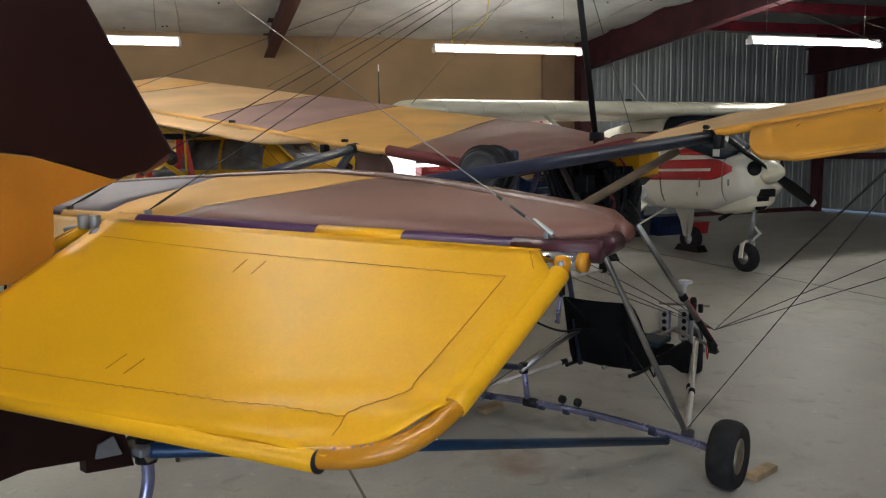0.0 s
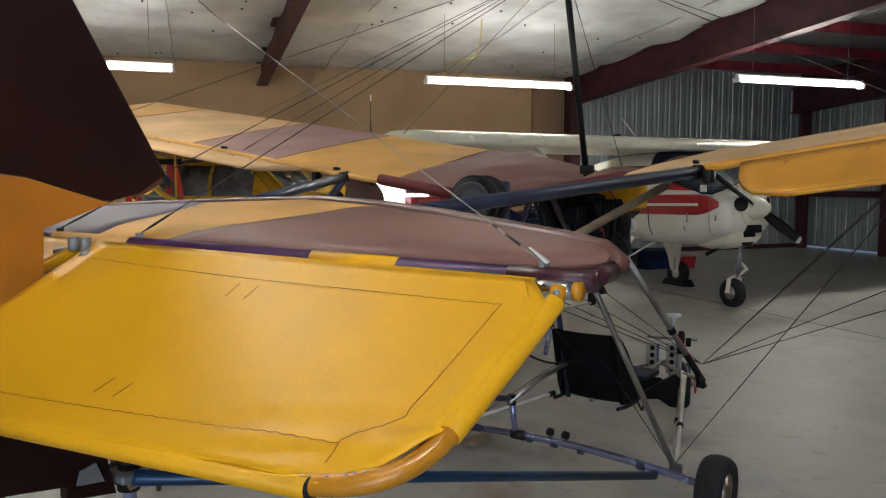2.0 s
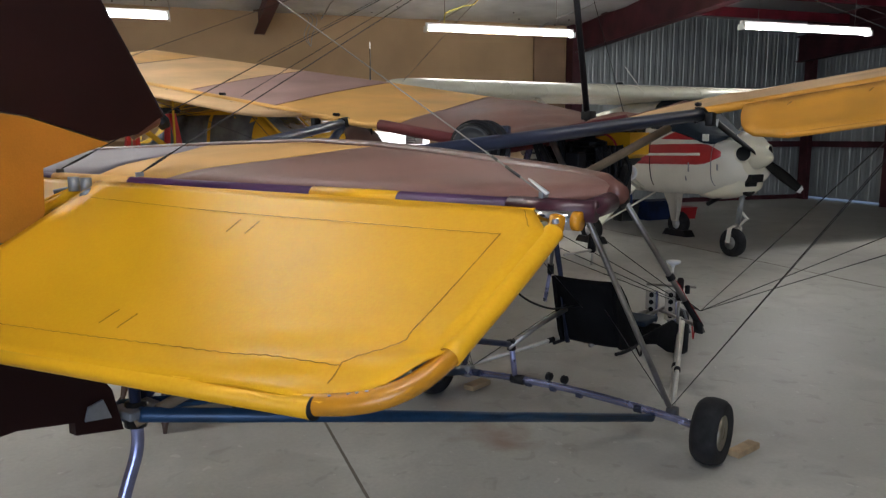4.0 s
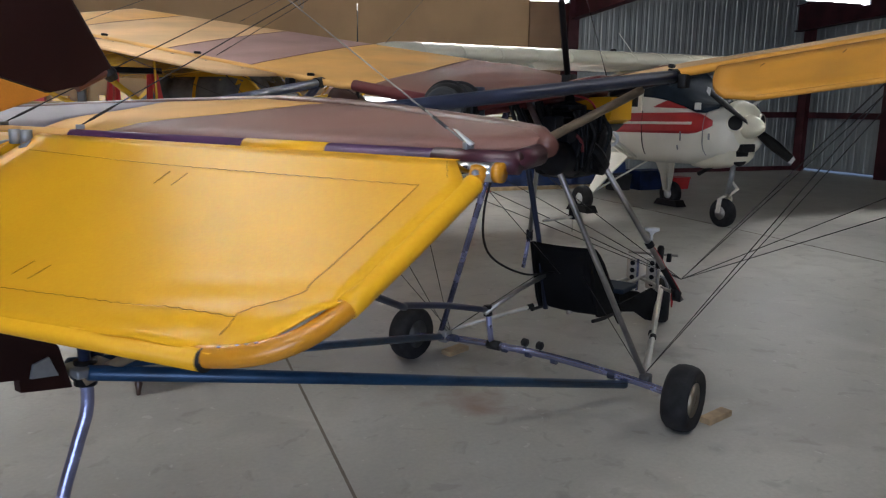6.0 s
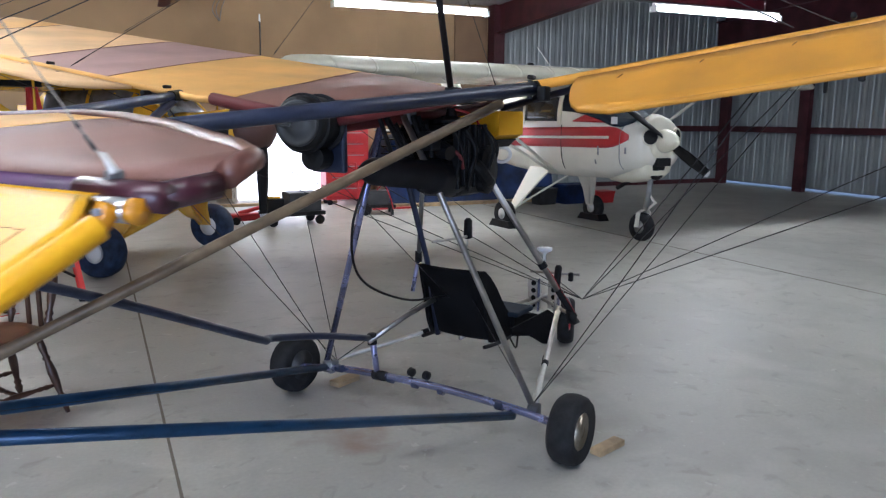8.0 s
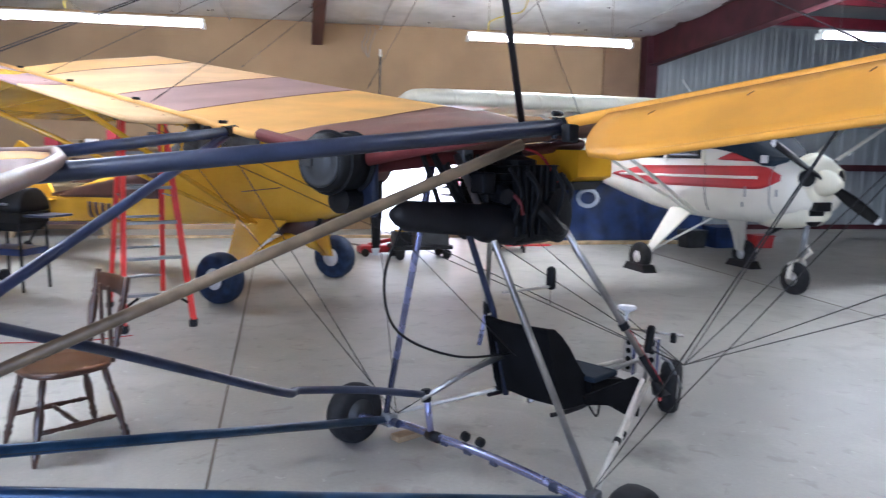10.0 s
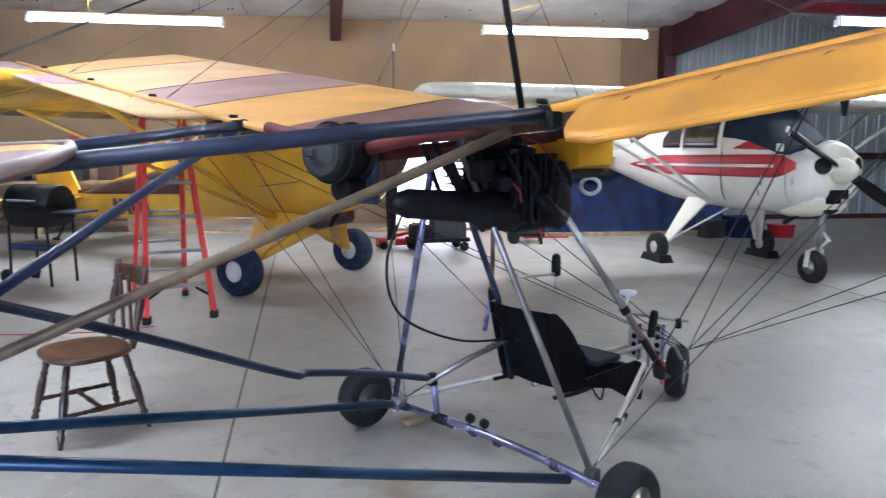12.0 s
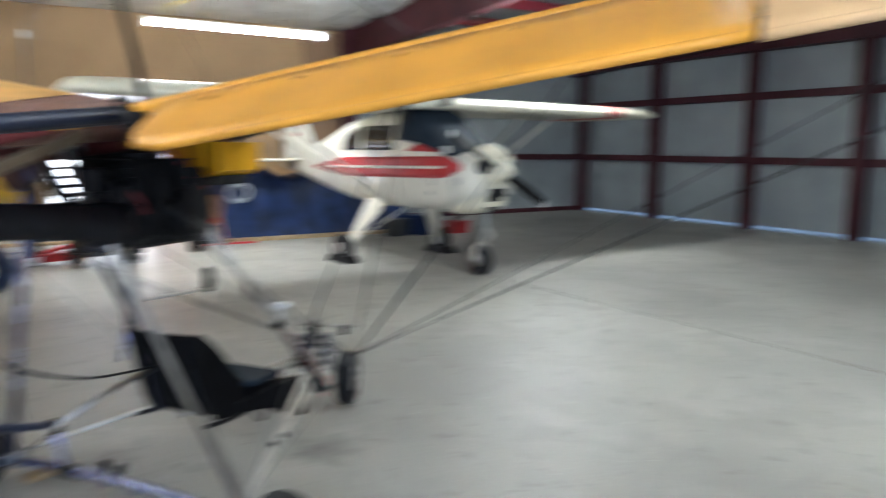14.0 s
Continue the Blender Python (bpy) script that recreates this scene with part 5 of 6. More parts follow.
for side in (-1, 1):
    Y("brown_trim", skin(YR, -4.2, -1.5, lambda x: 0.86 + 0.04 * (x + 4.2), lambda x: 0.90 + 0.155 * (x + 4.2), side, 0.005, 20, 4, 3.0), "ybrown", "brown trim on the rear fuselage")
    for x0, x1, zl, zh in ((-1.1, -0.55, lambda x: 1.5, lambda x: 1.84), (-0.5, 0.05, lambda x: 1.5, lambda x: 1.84 - 0.25 * max(0, x + 0.1)), (-1.65, -1.15, lambda x: 1.42, lambda x: 1.42 + 0.5 * (x + 1.66))):
        Y("side_window", skin(YR, x0, x1, zl, zh, side, 0.006, 8, 4, 3.0), "paleglass", "clear cabin side window")
    Y("cheek_inlet", disc_lathe(bmesh.new(), [(0.09, -0.02), (0.1, 0.01), (0.08, 0.012)], (1.06, side * 0.35, 1.46), (0.8, side * 0.6, 0), 18), "black")
    for k in range(6):
        x = -3.12 + 0.145 * k
        Y("registration_bar", skin(YR, x, x + 0.1, lambda q: 0.64, lambda q: 0.85, side, 0.005, 2, 3, 3.0), "ybrown")
    Y("door_line", skin(YR, -0.2, 0.35, lambda q: 1.13 + 0.12 * q, lambda q: 1.14 + 0.12 * q, side, 0.004, 6, 1, 3.0), "ybrown")
    Y("wing_strut", T([(0.0, side * 0.42, 0.78), (0.28, side * 2.8, 1.97)], 0.024, 10), "yplane", "yellow wing strut")
    Y("wing_strut", T([(-0.1, side * 0.42, 0.78), (-0.62, side * 2.8, 1.86)], 0.02, 10), "yplane", "yellow wing strut")
    Y("jury_strut", T([(0.16, side * 1.75, 1.45), (0.16, side * 1.75, 2.0)], 0.011, 8), "yplane")
    Y("jury_strut", T([(-0.38, side * 1.75, 1.38), (-0.38, side * 1.75, 1.9)], 0.011, 8), "yplane")
    Y("jury_strut", T([(0.16, side * 1.75, 1.46), (-0.38, side * 1.75, 1.4)], 0.009, 8), "yplane")
    Y("gear_leg", loft(bmesh.new(), [[Vector((x, side * (yy + d), z)) for x, d in ((xa, -0.02), (xb, -0.02), (xb, 0.02), (xa, 0.02))] for xa, xb, yy, z in ((-0.32, 0.38, 0.36, 0.83), (-0.18, 0.16, 0.62, 0.52), (-0.1, 0.04, 0.84, 0.28))]), "yplane", "yellow fabric-faired gear leg", smooth=False)
    Y("shock_cover", T([(0.22, side * 0.05, 0.64), (0.1, side * 0.35, 0.5), (0.0, side * 0.72, 0.33)], [0.075, 0.06, 0.02], 12), "yplane", "yellow shock strut cover")
    yw_ = wheel(yellow, (0, side * 0.95, 0.26), (0, 1, 0), 0.265, 0.23, 0.11, "whiteP")
    yw_.data.materials[0] = M["dayrub"]
    part("hub_cap", disc_lathe(bmesh.new(), [(0.105, 0.0), (0.1, 0.02), (0.05, 0.035), (0.0, 0.036)], (0, side * (0.95 + 0.085), 0.26), (0, side, 0), 22), "whiteP", yw_, "white wheel hub cap", smooth=True)
    Y("tailplane", loft(bmesh.new(), [[Vector((x, side * y, 0.82 + z)) for x, z in ((-3.9 - 0.2 * y, 0), (-4.2, 0.025), (-4.9, 0.01), (-4.9, -0.01), (-4.2, -0.025))] for y in (0.03, 0.7, 1.3, 1.45)]), "yplane")
Y("belly_fairing", loft(bmesh.new(), [ring(-0.3, 0.1, 0.66, 0.8, 16, 2.5), ring(0.2, 0.16, 0.6, 0.84, 16, 2.5), ring(0.7, 0.1, 0.72, 0.9, 16, 2.5)]), "ybrown")
Y("tail_fin", plate(bmesh.new(), [(-4.1, 0, 0.8), (-4.6, 0, 1.5), (-4.9, 0, 1.62), (-5.2, 0, 1.4), (-5.25, 0, 0.6), (-4.9, 0, 0.5)], 0.04, (0, 1, 0)), "yplane", smooth=False)
wheel(yellow, (-4.85, 0, 0.09), (0, 1, 0), 0.09, 0.06, 0.04, name="tail_wheel")
Y("tail_spring", T([(-4.5, 0, 0.5), (-4.85, 0, 0.12)], 0.015), "black")
yw = Y("wing", loft(bmesh.new(), [aerofoil(1.6, 0.45, 2.02, 0.2, y, sc_, 0.11) for y, sc_ in ((-5.25, 0.6), (-5.2, 0.8), (-5.0, 0.95), (-4.7, 1), (0, 1), (4.7, 1), (5.0, 0.95), (5.2, 0.8), (5.25, 0.6))]), "yplane", "yellow fabric-covered wing")
for y in np.linspace(-4.6, 4.6, 21):
    part("rib_tape", loft(bmesh.new(), [[p + Vector((0.003, 0, 0.003 if i < 8 else -0.003)) for i, p in enumerate(aerofoil(1.6, 0.45, 2.02, 0.2, y + dy, 1.0, 0.11))] for dy in (-0.012, 0.012)]), "yplane", yw, smooth=True)
gridw = [[Vector((0.43 - 0.40 * v, y * (1 - 0.05 * v), 1.605 + 0.36 * v - 0.25 * (y / 0.36) ** 4 * 0.2)) for y in np.linspace(-0.36, 0.36, 9)] for v in np.linspace(0, 1, 6)]
Y("windscreen", sheet(bmesh.new(), [[p + Vector((0.02, 0, 0.02)) for p in r] for r in gridw], 0.006), "paleglass", "hazy curved windscreen")
Y("windscreen_tube", T([(0.42, -0.36, 1.6), (0.0, -0.38, 1.98)], 0.014), "yplane")
Y("windscreen_tube", T([(0.42, 0.36, 1.6), (0.0, 0.38, 1.98)], 0.014), "yplane")
Y("exhaust_stack", T([(0.7, -0.2, 0.86), (0.62, -0.22, 0.7)], 0.025, 10), "black")

# ---------------------------------------------------------------- chair
def lathe_leg(a, b, r, beads=True):
    a, b = Vector(a), Vector(b)
    prof = [(0, 0.55), (0.08, 0.8), (0.14, 1.15), (0.18, 0.75), (0.22, 1.1), (0.26, 0.7), (0.4, 1.1), (0.55, 1.25), (0.66, 0.95), (0.69, 0.7), (0.72, 1.1), (0.76, 0.75), (0.85, 1.0), (1, 0.9)]
    return tube(bmesh.new(), [a.lerp(b, t) for t, _ in prof], [r * k for _, k in prof], 12)


fwd = Vector((-0.81, -0.59, 0)).normalized()
chair = thing("dining_chair", "dark turned-wood dining chair with a worn saddle seat", "chair", Matrix.Translation((-0.175, 6.23, 0)) @ Matrix.Rotation(math.atan2(fwd.y, fwd.x), 4, "Z"))
bm = bmesh.new()
outline = [(0.23 * math.copysign(abs(math.cos(a)) ** 0.7, math.cos(a)) * (1.0 if math.cos(a) > 0 else 0.95), 0.24 * math.copysign(abs(math.sin(a)) ** 0.75, math.sin(a)) * (1.0 + 0.06 * math.cos(a))) for a in [2 * math.pi * k / 28 for k in range(28)]]
loft(bm, [[Vector((x * s, y * s, z)) for x, y in outline] for s, z in ((0.9, 0.425), (1.0, 0.435), (1.0, 0.452), (0.96, 0.46), (0.7, 0.452), (0.3, 0.447))])
part("seat", bm, "wood_seat", chair, "saddle seat worn to pale wood", smooth=True)
for sx, sy in ((1, 1), (1, -1), (-1, 1), (-1, -1)):
    part("leg", lathe_leg((sx * 0.235, sy * 0.225, 0), (sx * 0.15, sy * 0.15, 0.43), 0.019), "wood", chair, smooth=True)
for sy in (1, -1):
    part("stretcher", lathe_leg((-0.2, sy * 0.195, 0.16), (0.2, sy * 0.195, 0.16), 0.013), "wood", chair, smooth=True)
part("stretcher", lathe_leg((0.0, -0.195, 0.16), (0.0, 0.195, 0.16), 0.013), "wood", chair, smooth=True)
for sy in (1, -1):
    part("back_post", lathe_leg((-0.19, sy * 0.17, 0.45), (-0.275, sy * 0.19, 0.90), 0.02), "wood", chair, smooth=True)
    part("back_slat", B(-0.235, -0.222, sy * 0.055 - 0.018, sy * 0.055 + 0.018, 0.45, 0.84, bevel=0.004), "wood", chair)
grid = [[Vector((-0.262 - 0.045 * math.cos(y / 0.2 * 1.4) + 0.02 + (0.85 - z) * 0.15, y, z)) for y in np.linspace(-0.185, 0.185, 11)] for z in (0.79, 0.82, 0.86, 0.885)]
bm = bmesh.new()
for g in (grid,):
    fr = [[bm.verts.new(p) for p in row] for row in g]
    bk = [[bm.verts.new(p + Vector((-0.018, 0, 0))) for p in row] for row in g]
    for i in range(3):
        for j in range(10):
            bm.faces.new((fr[i][j], fr[i][j + 1], fr[i + 1][j + 1], fr[i + 1][j]))
            bm.faces.new((bk[i][j], bk[i + 1][j], bk[i + 1][j + 1], bk[i][j + 1]))
    for j in range(10):
        bm.faces.new((fr[0][j], bk[0][j], bk[0][j + 1], fr[0][j + 1]))
        bm.faces.new((fr[3][j], fr[3][j + 1], bk[3][j + 1], bk[3][j]))
part("crest_rail", bm, "wood", chair, smooth=True)

# ---------------------------------------------------------------- step ladder
lad = thing("step_ladder", "red fibreglass step ladder standing open", "ladder")
A0, B0 = Vector((-0.44, 8.65, 0)), Vector((0.10, 8.86, 0))
bk = Vector((-0.36, 0.93, 0))
mid = (A0 + B0) / 2
u = (B0 - A0).normalized()
topc = mid + bk * 0.48 + Vector((0, 0, 1.84))
A1, B1 = topc - u * 0.17, topc + u * 0.17
A2, B2 = mid - u * 0.25 + bk * 1.15, mid + u * 0.25 + bk * 1.15


def channel(p, q, side, w=0.08, d=0.04):
    """A rail of C section from p to q."""
    p, q = Vector(p), Vector(q)
    ax_ = (q - p).normalized()
    s = (side - ax_ * side.dot(ax_)).normalized()
    n = ax_.cross(s)
    sec = [(-d / 2, -w / 2), (d / 2, -w / 2), (d / 2, -w / 2 + 0.006), (-d / 2 + 0.006, -w / 2 + 0.006), (-d / 2 + 0.006, w / 2 - 0.006), (d / 2, w / 2 - 0.006), (d / 2, w / 2), (-d / 2, w / 2)]
    return loft(bmesh.new(), [[o + s * a + n * b for a, b in sec] for o in (p, q)])


for p, q, s in ((A0, A1, u), (B0, B1, -u)):
    part("front_rail", channel(p + Vector((0, 0, 0.05)), q, s), "ladder", lad)
    part("foot", B(p.x - 0.035, p.x + 0.035, p.y - 0.045, p.y + 0.045, 0, 0.07, bevel=0.012), "black", lad)
for p, q, s in ((A2, A1 + bk * 0.1, u), (B2, B1 + bk * 0.1, -u)):
    part("rear_rail", channel(p + Vector((0, 0, 0.05)), q, s, 0.055), "ladder", lad)
    part("foot", B(p.x - 0.03, p.x + 0.03, p.y - 0.04, p.y + 0.04, 0, 0.06, bevel=0.012), "black", lad)
for k in range(1, 6):
    t = k * 0.305 / 1.84
    a, b = A0.lerp(A1, t), B0.lerp(B1, t)
    bm = bmesh.new()
    plate(bm, [a - bk * 0.04, b - bk * 0.04, b + bk * 0.045, a + bk * 0.045], 0.025, (0, 0, 1))
    part("step", bm, "grey", lad, "grooved aluminium step")
    if k in (1, 2, 3, 4):
        a, b = A2.lerp(A1 + bk * 0.1, t), B2.lerp(B1 + bk * 0.1, t)
        part("rear_bar", T([a, b], 0.012, 8), "grey", lad)
for p, q in ((A0.lerp(A1, 0.16), u), (B0.lerp(B1, 0.16), -u)):
    part("step_brace", T([p + q * 0.01 - Vector((0, 0, 0.09)), p + q * 0.12 + Vector((0, 0, -0.015))], 0.012, 8), "black", lad)
for p, q in ((A0.lerp(A1, 0.62), A2.lerp(A1, 0.62)), (B0.lerp(B1, 0.62), B2.lerp(B1, 0.62))):
    part("spreader", T([p, q], 0.008, 6), "grey", lad)
bm = bmesh.new()
plate(bm, [A1 - u * 0.05 - bk * 0.08, B1 + u * 0.05 - bk * 0.08, B1 + u * 0.05 + bk * 0.17, A1 - u * 0.05 + bk * 0.17], 0.05, (0, 0, 1))
part("top_cap", bm, "black", lad, "black plastic top cap")

# ---------------------------------------------------------------- grill
gr = thing("barbecue_grill", "black wheeled barbecue grill with folding side shelves", "grill", Matrix.Translation((-2.06, 10.85, 0)) @ Matrix.Rotation(radians(-25), 4, "Z") @ Matrix.Scale(0.93, 4))
hood = []
for x in (-0.33, -0.32, 0.32, 0.33):
    s = 1 if abs(x) < 0.325 else 0.93
    hood.append([Vector((x, 0.24 * s * math.cos(a), 0.93 + 0.27 * s * math.sin(a))) for a in [math.pi * k / 12 for k in range(13)]])
part("hood", loft(bmesh.new(), hood), "black", gr, "domed black hood", smooth=True)
part("firebox", loft(bmesh.new(), [[Vector((x * s, y * s, z)) for x, y in ((-0.33, -0.23), (0.33, -0.23), (0.33, 0.23), (-0.33, 0.23))] for s, z in ((0.75, 0.70), (0.95, 0.80), (1, 0.925))]), "black", gr)
part("handle", T([(-0.2, -0.27, 1.02), (0.2, -0.27, 1.02)], 0.014), "grey", gr)
for x0, x1 in ((-0.68, -0.35), (0.35, 0.68)):
    part("side_shelf", B(x0, x1, -0.2, 0.2, 0.875, 0.9, bevel=0.008), "navyt", gr)
for x in (-0.3, 0.3):
    for y in (-0.2, 0.2):
        part("leg", T([(x, y, 0.0), (x * 0.93, y, 0.8)], 0.017), "black", gr)
part("lower_tray", B(-0.3, 0.3, -0.2, 0.2, 0.42, 0.5, bevel=0.01), "bluet", gr)
for y in (-0.2, 0.2):
    wheel(gr, (-0.36, y, 0.09), (0, 1, 0), 0.09, 0.05, 0.03, "black")

# ---------------------------------------------------------------- covered pile and boards at the back
def drape(x0, x1, y0, y1, h, seed):
    rn = random.Random(seed)
    ph = [rn.uniform(0, 6.28) for _ in range(6)]
    nx_, prof = 46, [(0.0, -0.10), (0.10, -0.06), (0.3, -0.05), (0.55, -0.04), (0.8, -0.02), (0.94, 0.0), (1.0, 0.08), (1.02, 0.3), (0.98, 0.6), (0.93, 1.0)]
    grid = []
    for i in range(nx_ + 1):
        t = i / nx_
        x = x0 + (x1 - x0) * t
        hh = h * (1.0 + 0.07 * math.sin(t * 9 + ph[0]) + 0.05 * math.sin(t * 21 + ph[1])) * min(1, 0.55 + t * 6) * (1.0 - 0.25 * t)
        row = []
        for zf, yf_ in prof:
            fold = 0.05 * math.sin(t * 33 + ph[2] + 2 * zf) * (1 - 0.6 * zf) + 0.03 * math.sin(t * 60 + ph[3] + 3 * zf) * (1 - zf * 0.8)
            row.append(Vector((x + 0.02 * math.sin(zf * 9 + t * 30), y0 + yf_ * (y1 - y0) + fold, max(0.004, zf * hh))))
        grid.append(row)
    bm = bmesh.new()
    vs = [[bm.verts.new(p) for p in r] for r in grid]
    for i in range(nx_):
        for j in range(len(prof) - 1):
            bm.faces.new((vs[i][j], vs[i + 1][j], vs[i + 1][j + 1], vs[i][j + 1]))
    return bm


tagged(part("blue_tarp", drape(4.8, 8.3, 14.7, 16.0, 1.28, 3), "tarp", smooth=True), "dark blue tarpaulin draped over stored things", "tarp")
tagged(part("covered_crates", B(5.0, 8.0, 14.95, 15.9, 0, 0.85), "paleW"), "plain wooden crates under the tarpaulin", "crate")
tagged(part("long_board", B(4.2, 8.9, 14.28, 14.42, 0, 0.06, bevel=0.006), "paleW"), "long pale timber board on the floor", "board")
tagged(part("long_board", B(-2.4, 4.1, 15.35, 15.43, 0, 0.05, bevel=0.006), "paleW"), "long pale timber board on the floor", "board")
tagged(part("red_strap", B(4.4, 5.2, 14.1, 14.16, 0, 0.03), "red"), "red webbing lying by the board", "strap")

# white enamel freezer with a red tool chest in front
fr = thing("display_cooler", "tall white display cooler with a lit front", "cooler", pose(3.4, 15.9, 0))
part("body", B(-1.1, 0.95, -0.3, 0.35, 0.0, 1.7, bevel=0.02), "whiteE", fr)
part("door", B(-1.08, 0.93, -0.34, -0.305, 0.1, 1.66, bevel=0.012), "litpanel", fr, "glowing white front panel")
part("handle", B(0.86, 0.89, -0.38, -0.342, 0.8, 1.2, bevel=0.006), "grey", fr)
part("label_plate", B(0.45, 0.8, -0.3445, -0.341, 1.44, 1.6), "grey", fr)
for k in range(3):
    part("label_bar", B(0.48, 0.6 + 0.05 * k, -0.3475, -0.345, 1.47 + 0.04 * k, 1.485 + 0.04 * k), "black", fr)
tc_ = thing("tool_chest", "red steel tool chest with drawers", "tool chest", pose(4.2, 15.2, 0))
part("body", B(-0.4, 0.4, -0.22, 0.22, 0.1, 1.38, bevel=0.01), "red", tc_)
for k in range(6):
    dr = part("drawer", B(-0.37, 0.37, -0.236, -0.222, 0.16 + 0.2 * k, 0.34 + 0.2 * k, bevel=0.004), "red", tc_)
    part("drawer_pull", B(-0.3, 0.3, -0.25, -0.237, 0.3 + 0.2 * k, 0.315 + 0.2 * k), "grey", dr)
for x in (-0.32, 0.32):
    for y in (-0.16, 0.16):
        part("castor", disc_lathe(bmesh.new(), [(0.03, -0.015), (0.05, -0.012), (0.05, 0.012), (0.03, 0.015)], (x, y, 0.05), (0, 1, 0), 14), "black", tc_)

# small work cart
ct = thing("work_cart", "low grey work cart with a battery charger on it", "cart", pose(2.75, 12.9, 0, 0, 0, 8))
part("tray", B(-0.45, 0.45, -0.22, 0.22, 0.14, 0.2, bevel=0.01), "black", ct)
part("box", B(-0.1, 0.4, -0.18, 0.18, 0.2, 0.48, bevel=0.015), "greydk", ct)
part("charger", B(-0.42, -0.16, -0.14, 0.14, 0.2, 0.4, bevel=0.015), "black", ct)
part("charger_top", B(-0.38, -0.2, -0.1, 0.1, 0.4, 0.43, bevel=0.01), "yplane", ct)
for x in (-0.36, 0.36):
    for y in (-0.2, 0.2):
        part("castor", disc_lathe(bmesh.new(), [(0.02, -0.02), (0.07, -0.016), (0.07, 0.016), (0.02, 0.02)], (x, y, 0.07), (0, 1, 0), 14), "black", ct)
ct2 = thing("red_floor_jack", "red trolley jack on the floor", "jack", pose(2.2, 13.2, 0, 0, 0, 10))
part("frame", B(-0.35, 0.35, -0.12, 0.12, 0.05, 0.16, bevel=0.02), "red", ct2)
part("arm", T([(-0.2, 0, 0.16), (0.2, 0, 0.24)], 0.03), "red", ct2)
part("handle_bar", T([(-0.3, 0, 0.15), (-1.0, 0, 0.3)], 0.014), "lightcable", ct2)
for x in (-0.28, 0.28):
    for y in (-0.13, 0.13):
        part("wheel", disc_lathe(bmesh.new(), [(0.02, -0.02), (0.06, -0.018), (0.06, 0.018), (0.02, 0.02)], (x, y, 0.06), (0, 1, 0), 14), "black", ct2)
ct3 = thing("battery_trolley", "small dark trolley with red cables", "trolley", pose(4.3, 13.6, 0, 0, 0, -12))
part("frame", B(-0.3, 0.3, -0.2, 0.2, 0.12, 0.17, bevel=0.01), "black", ct3)
part("battery", B(-0.22, 0.2, -0.15, 0.15, 0.17, 0.4, bevel=0.012), "greydk", ct3)
part("upright", T([(-0.28, 0, 0.15), (-0.34, 0, 0.85)], 0.014), "red", ct3)
part("red_lead", T(smoothline([(0.0, -0.1, 0.41), (0.1, -0.2, 0.5), (0.2, -0.24, 0.3), (0.25, -0.22, 0.1)], 5), 0.01, 6), "red", ct3)
for y in (-0.2, 0.2):
    part("wheel", disc_lathe(bmesh.new(), [(0.02, -0.02), (0.1, -0.018), (0.1, 0.018), (0.02, 0.02)], (-0.2, y, 0.1), (0, 1, 0), 16), "black", ct3)
    part("foot", B(0.22, 0.26, y - 0.02, y + 0.02, 0, 0.12), "black", ct3)

for x, y, w, d, h, m_ in ((8.3, 13.9, 0.6, 0.4, 0.34, "tarp"), (8.95, 13.8, 0.35, 0.3, 0.2, "red"), (7.7, 13.9, 0.4, 0.3, 0.28, "greydk")):
    bx = thing("storage_bin", "plastic storage bin on the floor under the white aeroplane", "bin", pose(x, y, 0, 0, 0, 6), group="bins on the floor")
    part("bin_body", loft(bmesh.new(), [[Vector((a * w / 2 * k, b * d / 2 * k, z)) for a, b in ((-1, -1), (1, -1), (1, 1), (-1, 1))] for k, z in ((0.88, 0), (1, h))]), m_, bx)
    part("lid", B(-w / 2 - 0.01, w / 2 + 0.01, -d / 2 - 0.01, d / 2 + 0.01, h, h + 0.025, bevel=0.006), m_, bx)

# bench, shelf and stored tyres by the tan wall
bench = thing("workbench", "rough timber workbench with dark clutter below", "workbench", pose(-4.6, 15.9, 0))
part("top", B(-2.4, 2.4, -0.4, 0.4, 0.86, 0.92, bevel=0.008), "paleW", bench)
for x in (-2.3, -0.8, 0.8, 2.3):
    for y in (-0.34, 0.34):
        part("leg", B(x - 0.05, x + 0.05, y - 0.05, y + 0.05, 0, 0.86, bevel=0.005), "paleW", bench)
part("lower_shelf", B(-2.3, 2.3, -0.34, 0.34, 0.22, 0.26), "ybrown", bench)
rb = random.Random(9)
for k in range(9):
    x = -6.7 + 0.5 * k
    w, h, d = rb.uniform(0.15, 0.4), rb.uniform(0.12, 0.45), rb.uniform(0.2, 0.4)
    m_ = rb.choice(["greydk", "paleW", "ybrown", "red", "whiteP", "black", "navyc"])
    bx = tagged(part("storage_box", B(x - w / 2, x + w / 2, 15.9 - d / 2, 15.9 + d / 2, 0.92, 0.92 + h, bevel=0.008), m_), "small storage box on the timber workbench", "box", "boxes on the bench")
for x, y, z in ((-6.4, 14.9, 0.3), (-5.7, 15.0, 0.3), (-5.1, 14.95, 0.28)):
    ty = thing("spare_tyre", "old black tyre leaning at the workbench", "tyre", pose(x, y, z, 8, 0, 0), group="spare tyres")
    part("tread", disc_lathe(bmesh.new(), [(0.17, -0.09), (0.25, -0.11), (0.29, -0.07), (0.3, 0), (0.29, 0.07), (0.25, 0.11), (0.17, 0.09), (0.16, 0)], (0, 0, 0), (0, 1, 0), 26), "rubber", ty, smooth=True)
shelf = thing("wall_shelf", "timber wall shelf holding small boxes", "shelf", pose(-2.2, 16.6, 1.55))
part("board", B(-1.4, 1.4, -0.15, 0.19, -0.03, 0.0, bevel=0.004), "paleW", shelf)
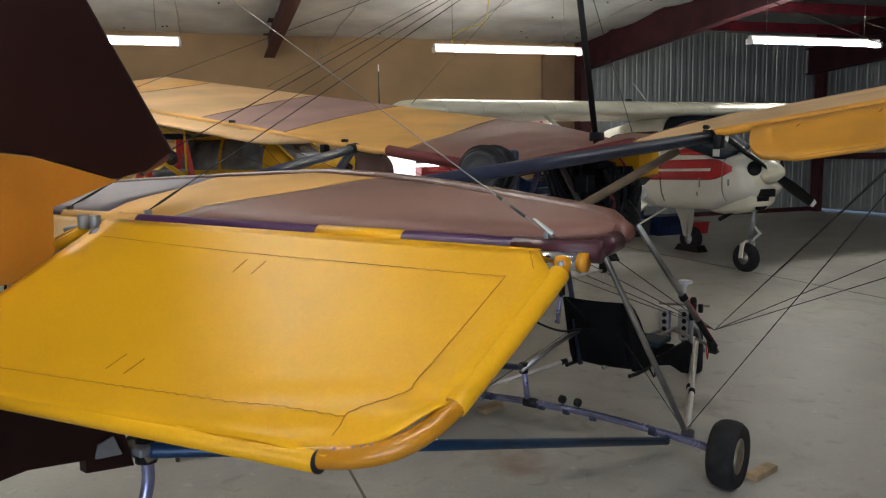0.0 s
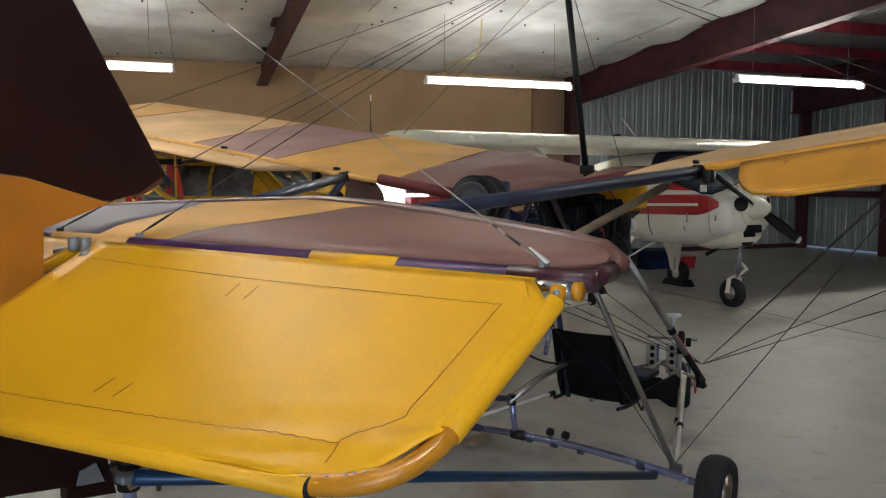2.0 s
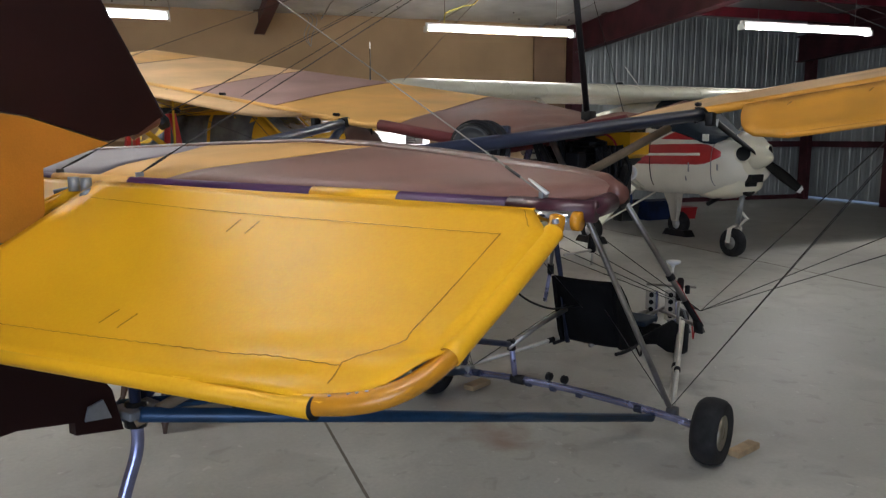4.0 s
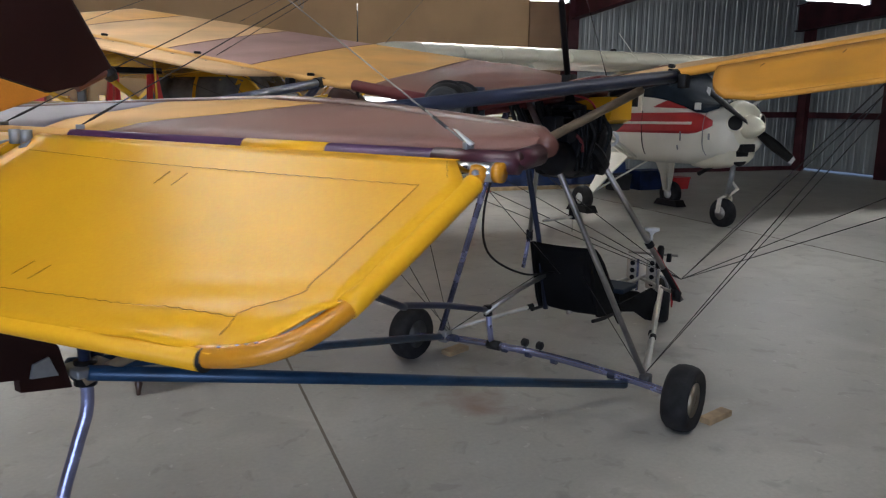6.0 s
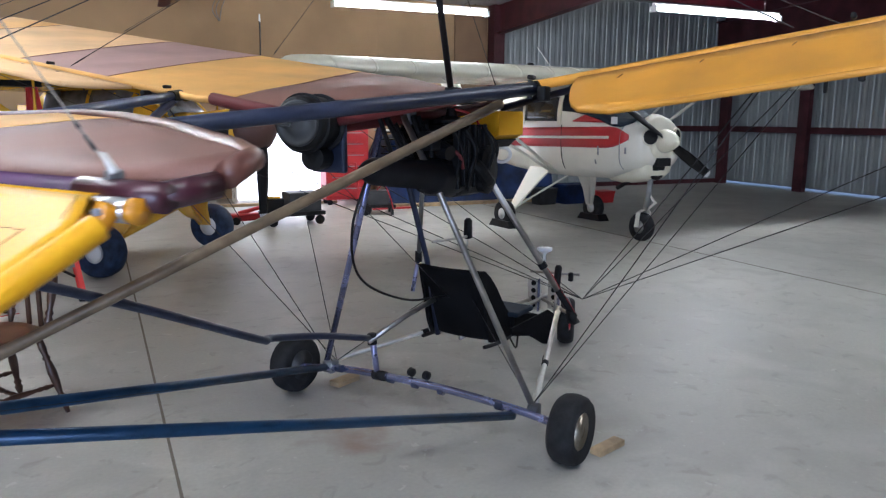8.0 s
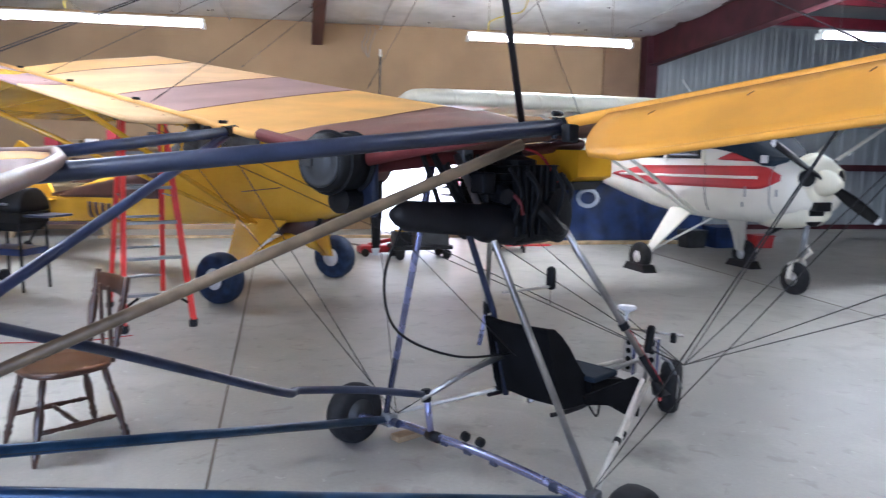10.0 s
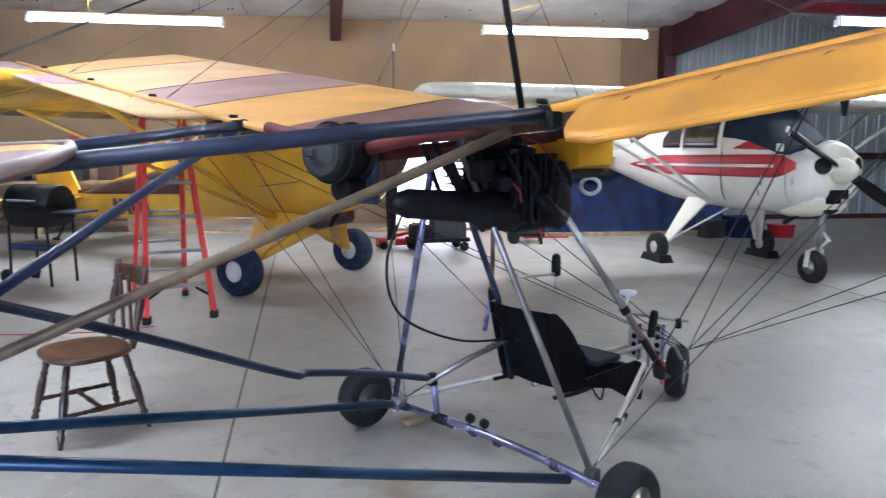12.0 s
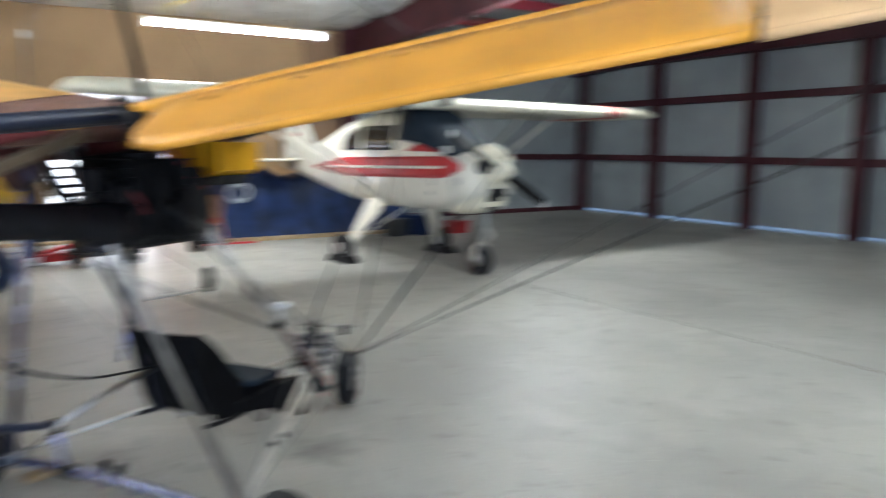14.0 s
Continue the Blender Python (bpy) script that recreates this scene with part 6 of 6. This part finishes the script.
for x in (-1.2, 0, 1.2):
    part("bracket", plate(bmesh.new(), [(x, 0.19, -0.03), (x, -0.12, -0.03), (x, 0.19, -0.3)], 0.03, (1, 0, 0)), "ybrown", shelf)
for k in range(8):
    x = -3.4 + 0.34 * k
    w, h = rb.uniform(0.1, 0.26), rb.uniform(0.1, 0.3)
    tagged(part("storage_box", B(x - w / 2, x + w / 2, 16.5, 16.72, 1.55, 1.55 + h, bevel=0.006), rb.choice(["red", "whiteP", "greydk", "paleW", "yplane"])), "small storage box on the wall shelf", "box", "boxes on the shelf")

# ---------------------------------------------------------------- floor bits
def uw(f, r, z=0.0):
    return ULTRA @ P(f, r, z)
for (f, r, a, sx, sy) in ((0.82, 0.97, 20, 0.1, 0.032), (0.84, -0.68, 30, 0.09, 0.04)):
    p = uw(f, r)
    bm = B(-sx, sx, -sy, sy, 0, 0.032, bevel=0.004)
    bm.transform(Matrix.Translation((p.x, p.y, 0)) @ Matrix.Rotation(radians(a), 4, "Z"))
    tagged(part("wood_block", bm, "paleW"), "pale offcut of timber chocking the wheel", "wood block", "wheel blocks")
tagged(part("extension_cord", T(smoothline([(-4.2, 8.9, 0.006), (-2.6, 8.55, 0.006), (-1.7, 8.43, 0.006), (-0.75, 8.41, 0.006), (-0.35, 8.55, 0.006)], 8), 0.0045, 6), "red", smooth=True), "red extension cord lying across the floor", "cord")
tagged(part("lamp_cord", T(smoothline([(3.62, 12.54, 3.25), (3.65, 12.53, 3.4), (3.9, 12.5, 3.5), (4.15, 12.52, 3.62), (4.25, 12.54, 4.22)], 8), 0.008, 6), "ycord", smooth=True), "yellow power cord from the ceiling to a strip lamp", "cord")
tagged(part("lamp_cord", T(smoothline([(-1.9, 12.54, 3.25), (-1.9, 12.5, 3.38), (-1.7, 12.5, 3.5), (-1.5, 12.53, 3.8), (-1.5, 12.54, 4.22)], 8), 0.008, 6), "ycord", smooth=True), "yellow power cord from the ceiling to a strip lamp", "cord")
for x in (2.13, 2.2, 2.29):
    tagged(part("wall_cable", T(smoothline([(x - 0.05, 16.74, 4.0), (x + 0.12, 16.72, 3.85), (x + 0.02, 16.73, 3.55), (2.27 + 0.1 * (x - 2.2), 16.72, 3.34)], 6), 0.008, 6), "lightcable", smooth=True), "pale cable hanging down the tan wall", "cable", "hanging cables")
# seams of the board wall
for x in (-6.6, -4.2, -1.8, 0.6, 3.0, 5.4):
    tagged(part("wall_seam", B(x - 0.006, x + 0.006, YB - 0.004, YB - 0.0005, 0, 4.0), "tan"), "thin seam between wall boards", "seam", kind="structure")
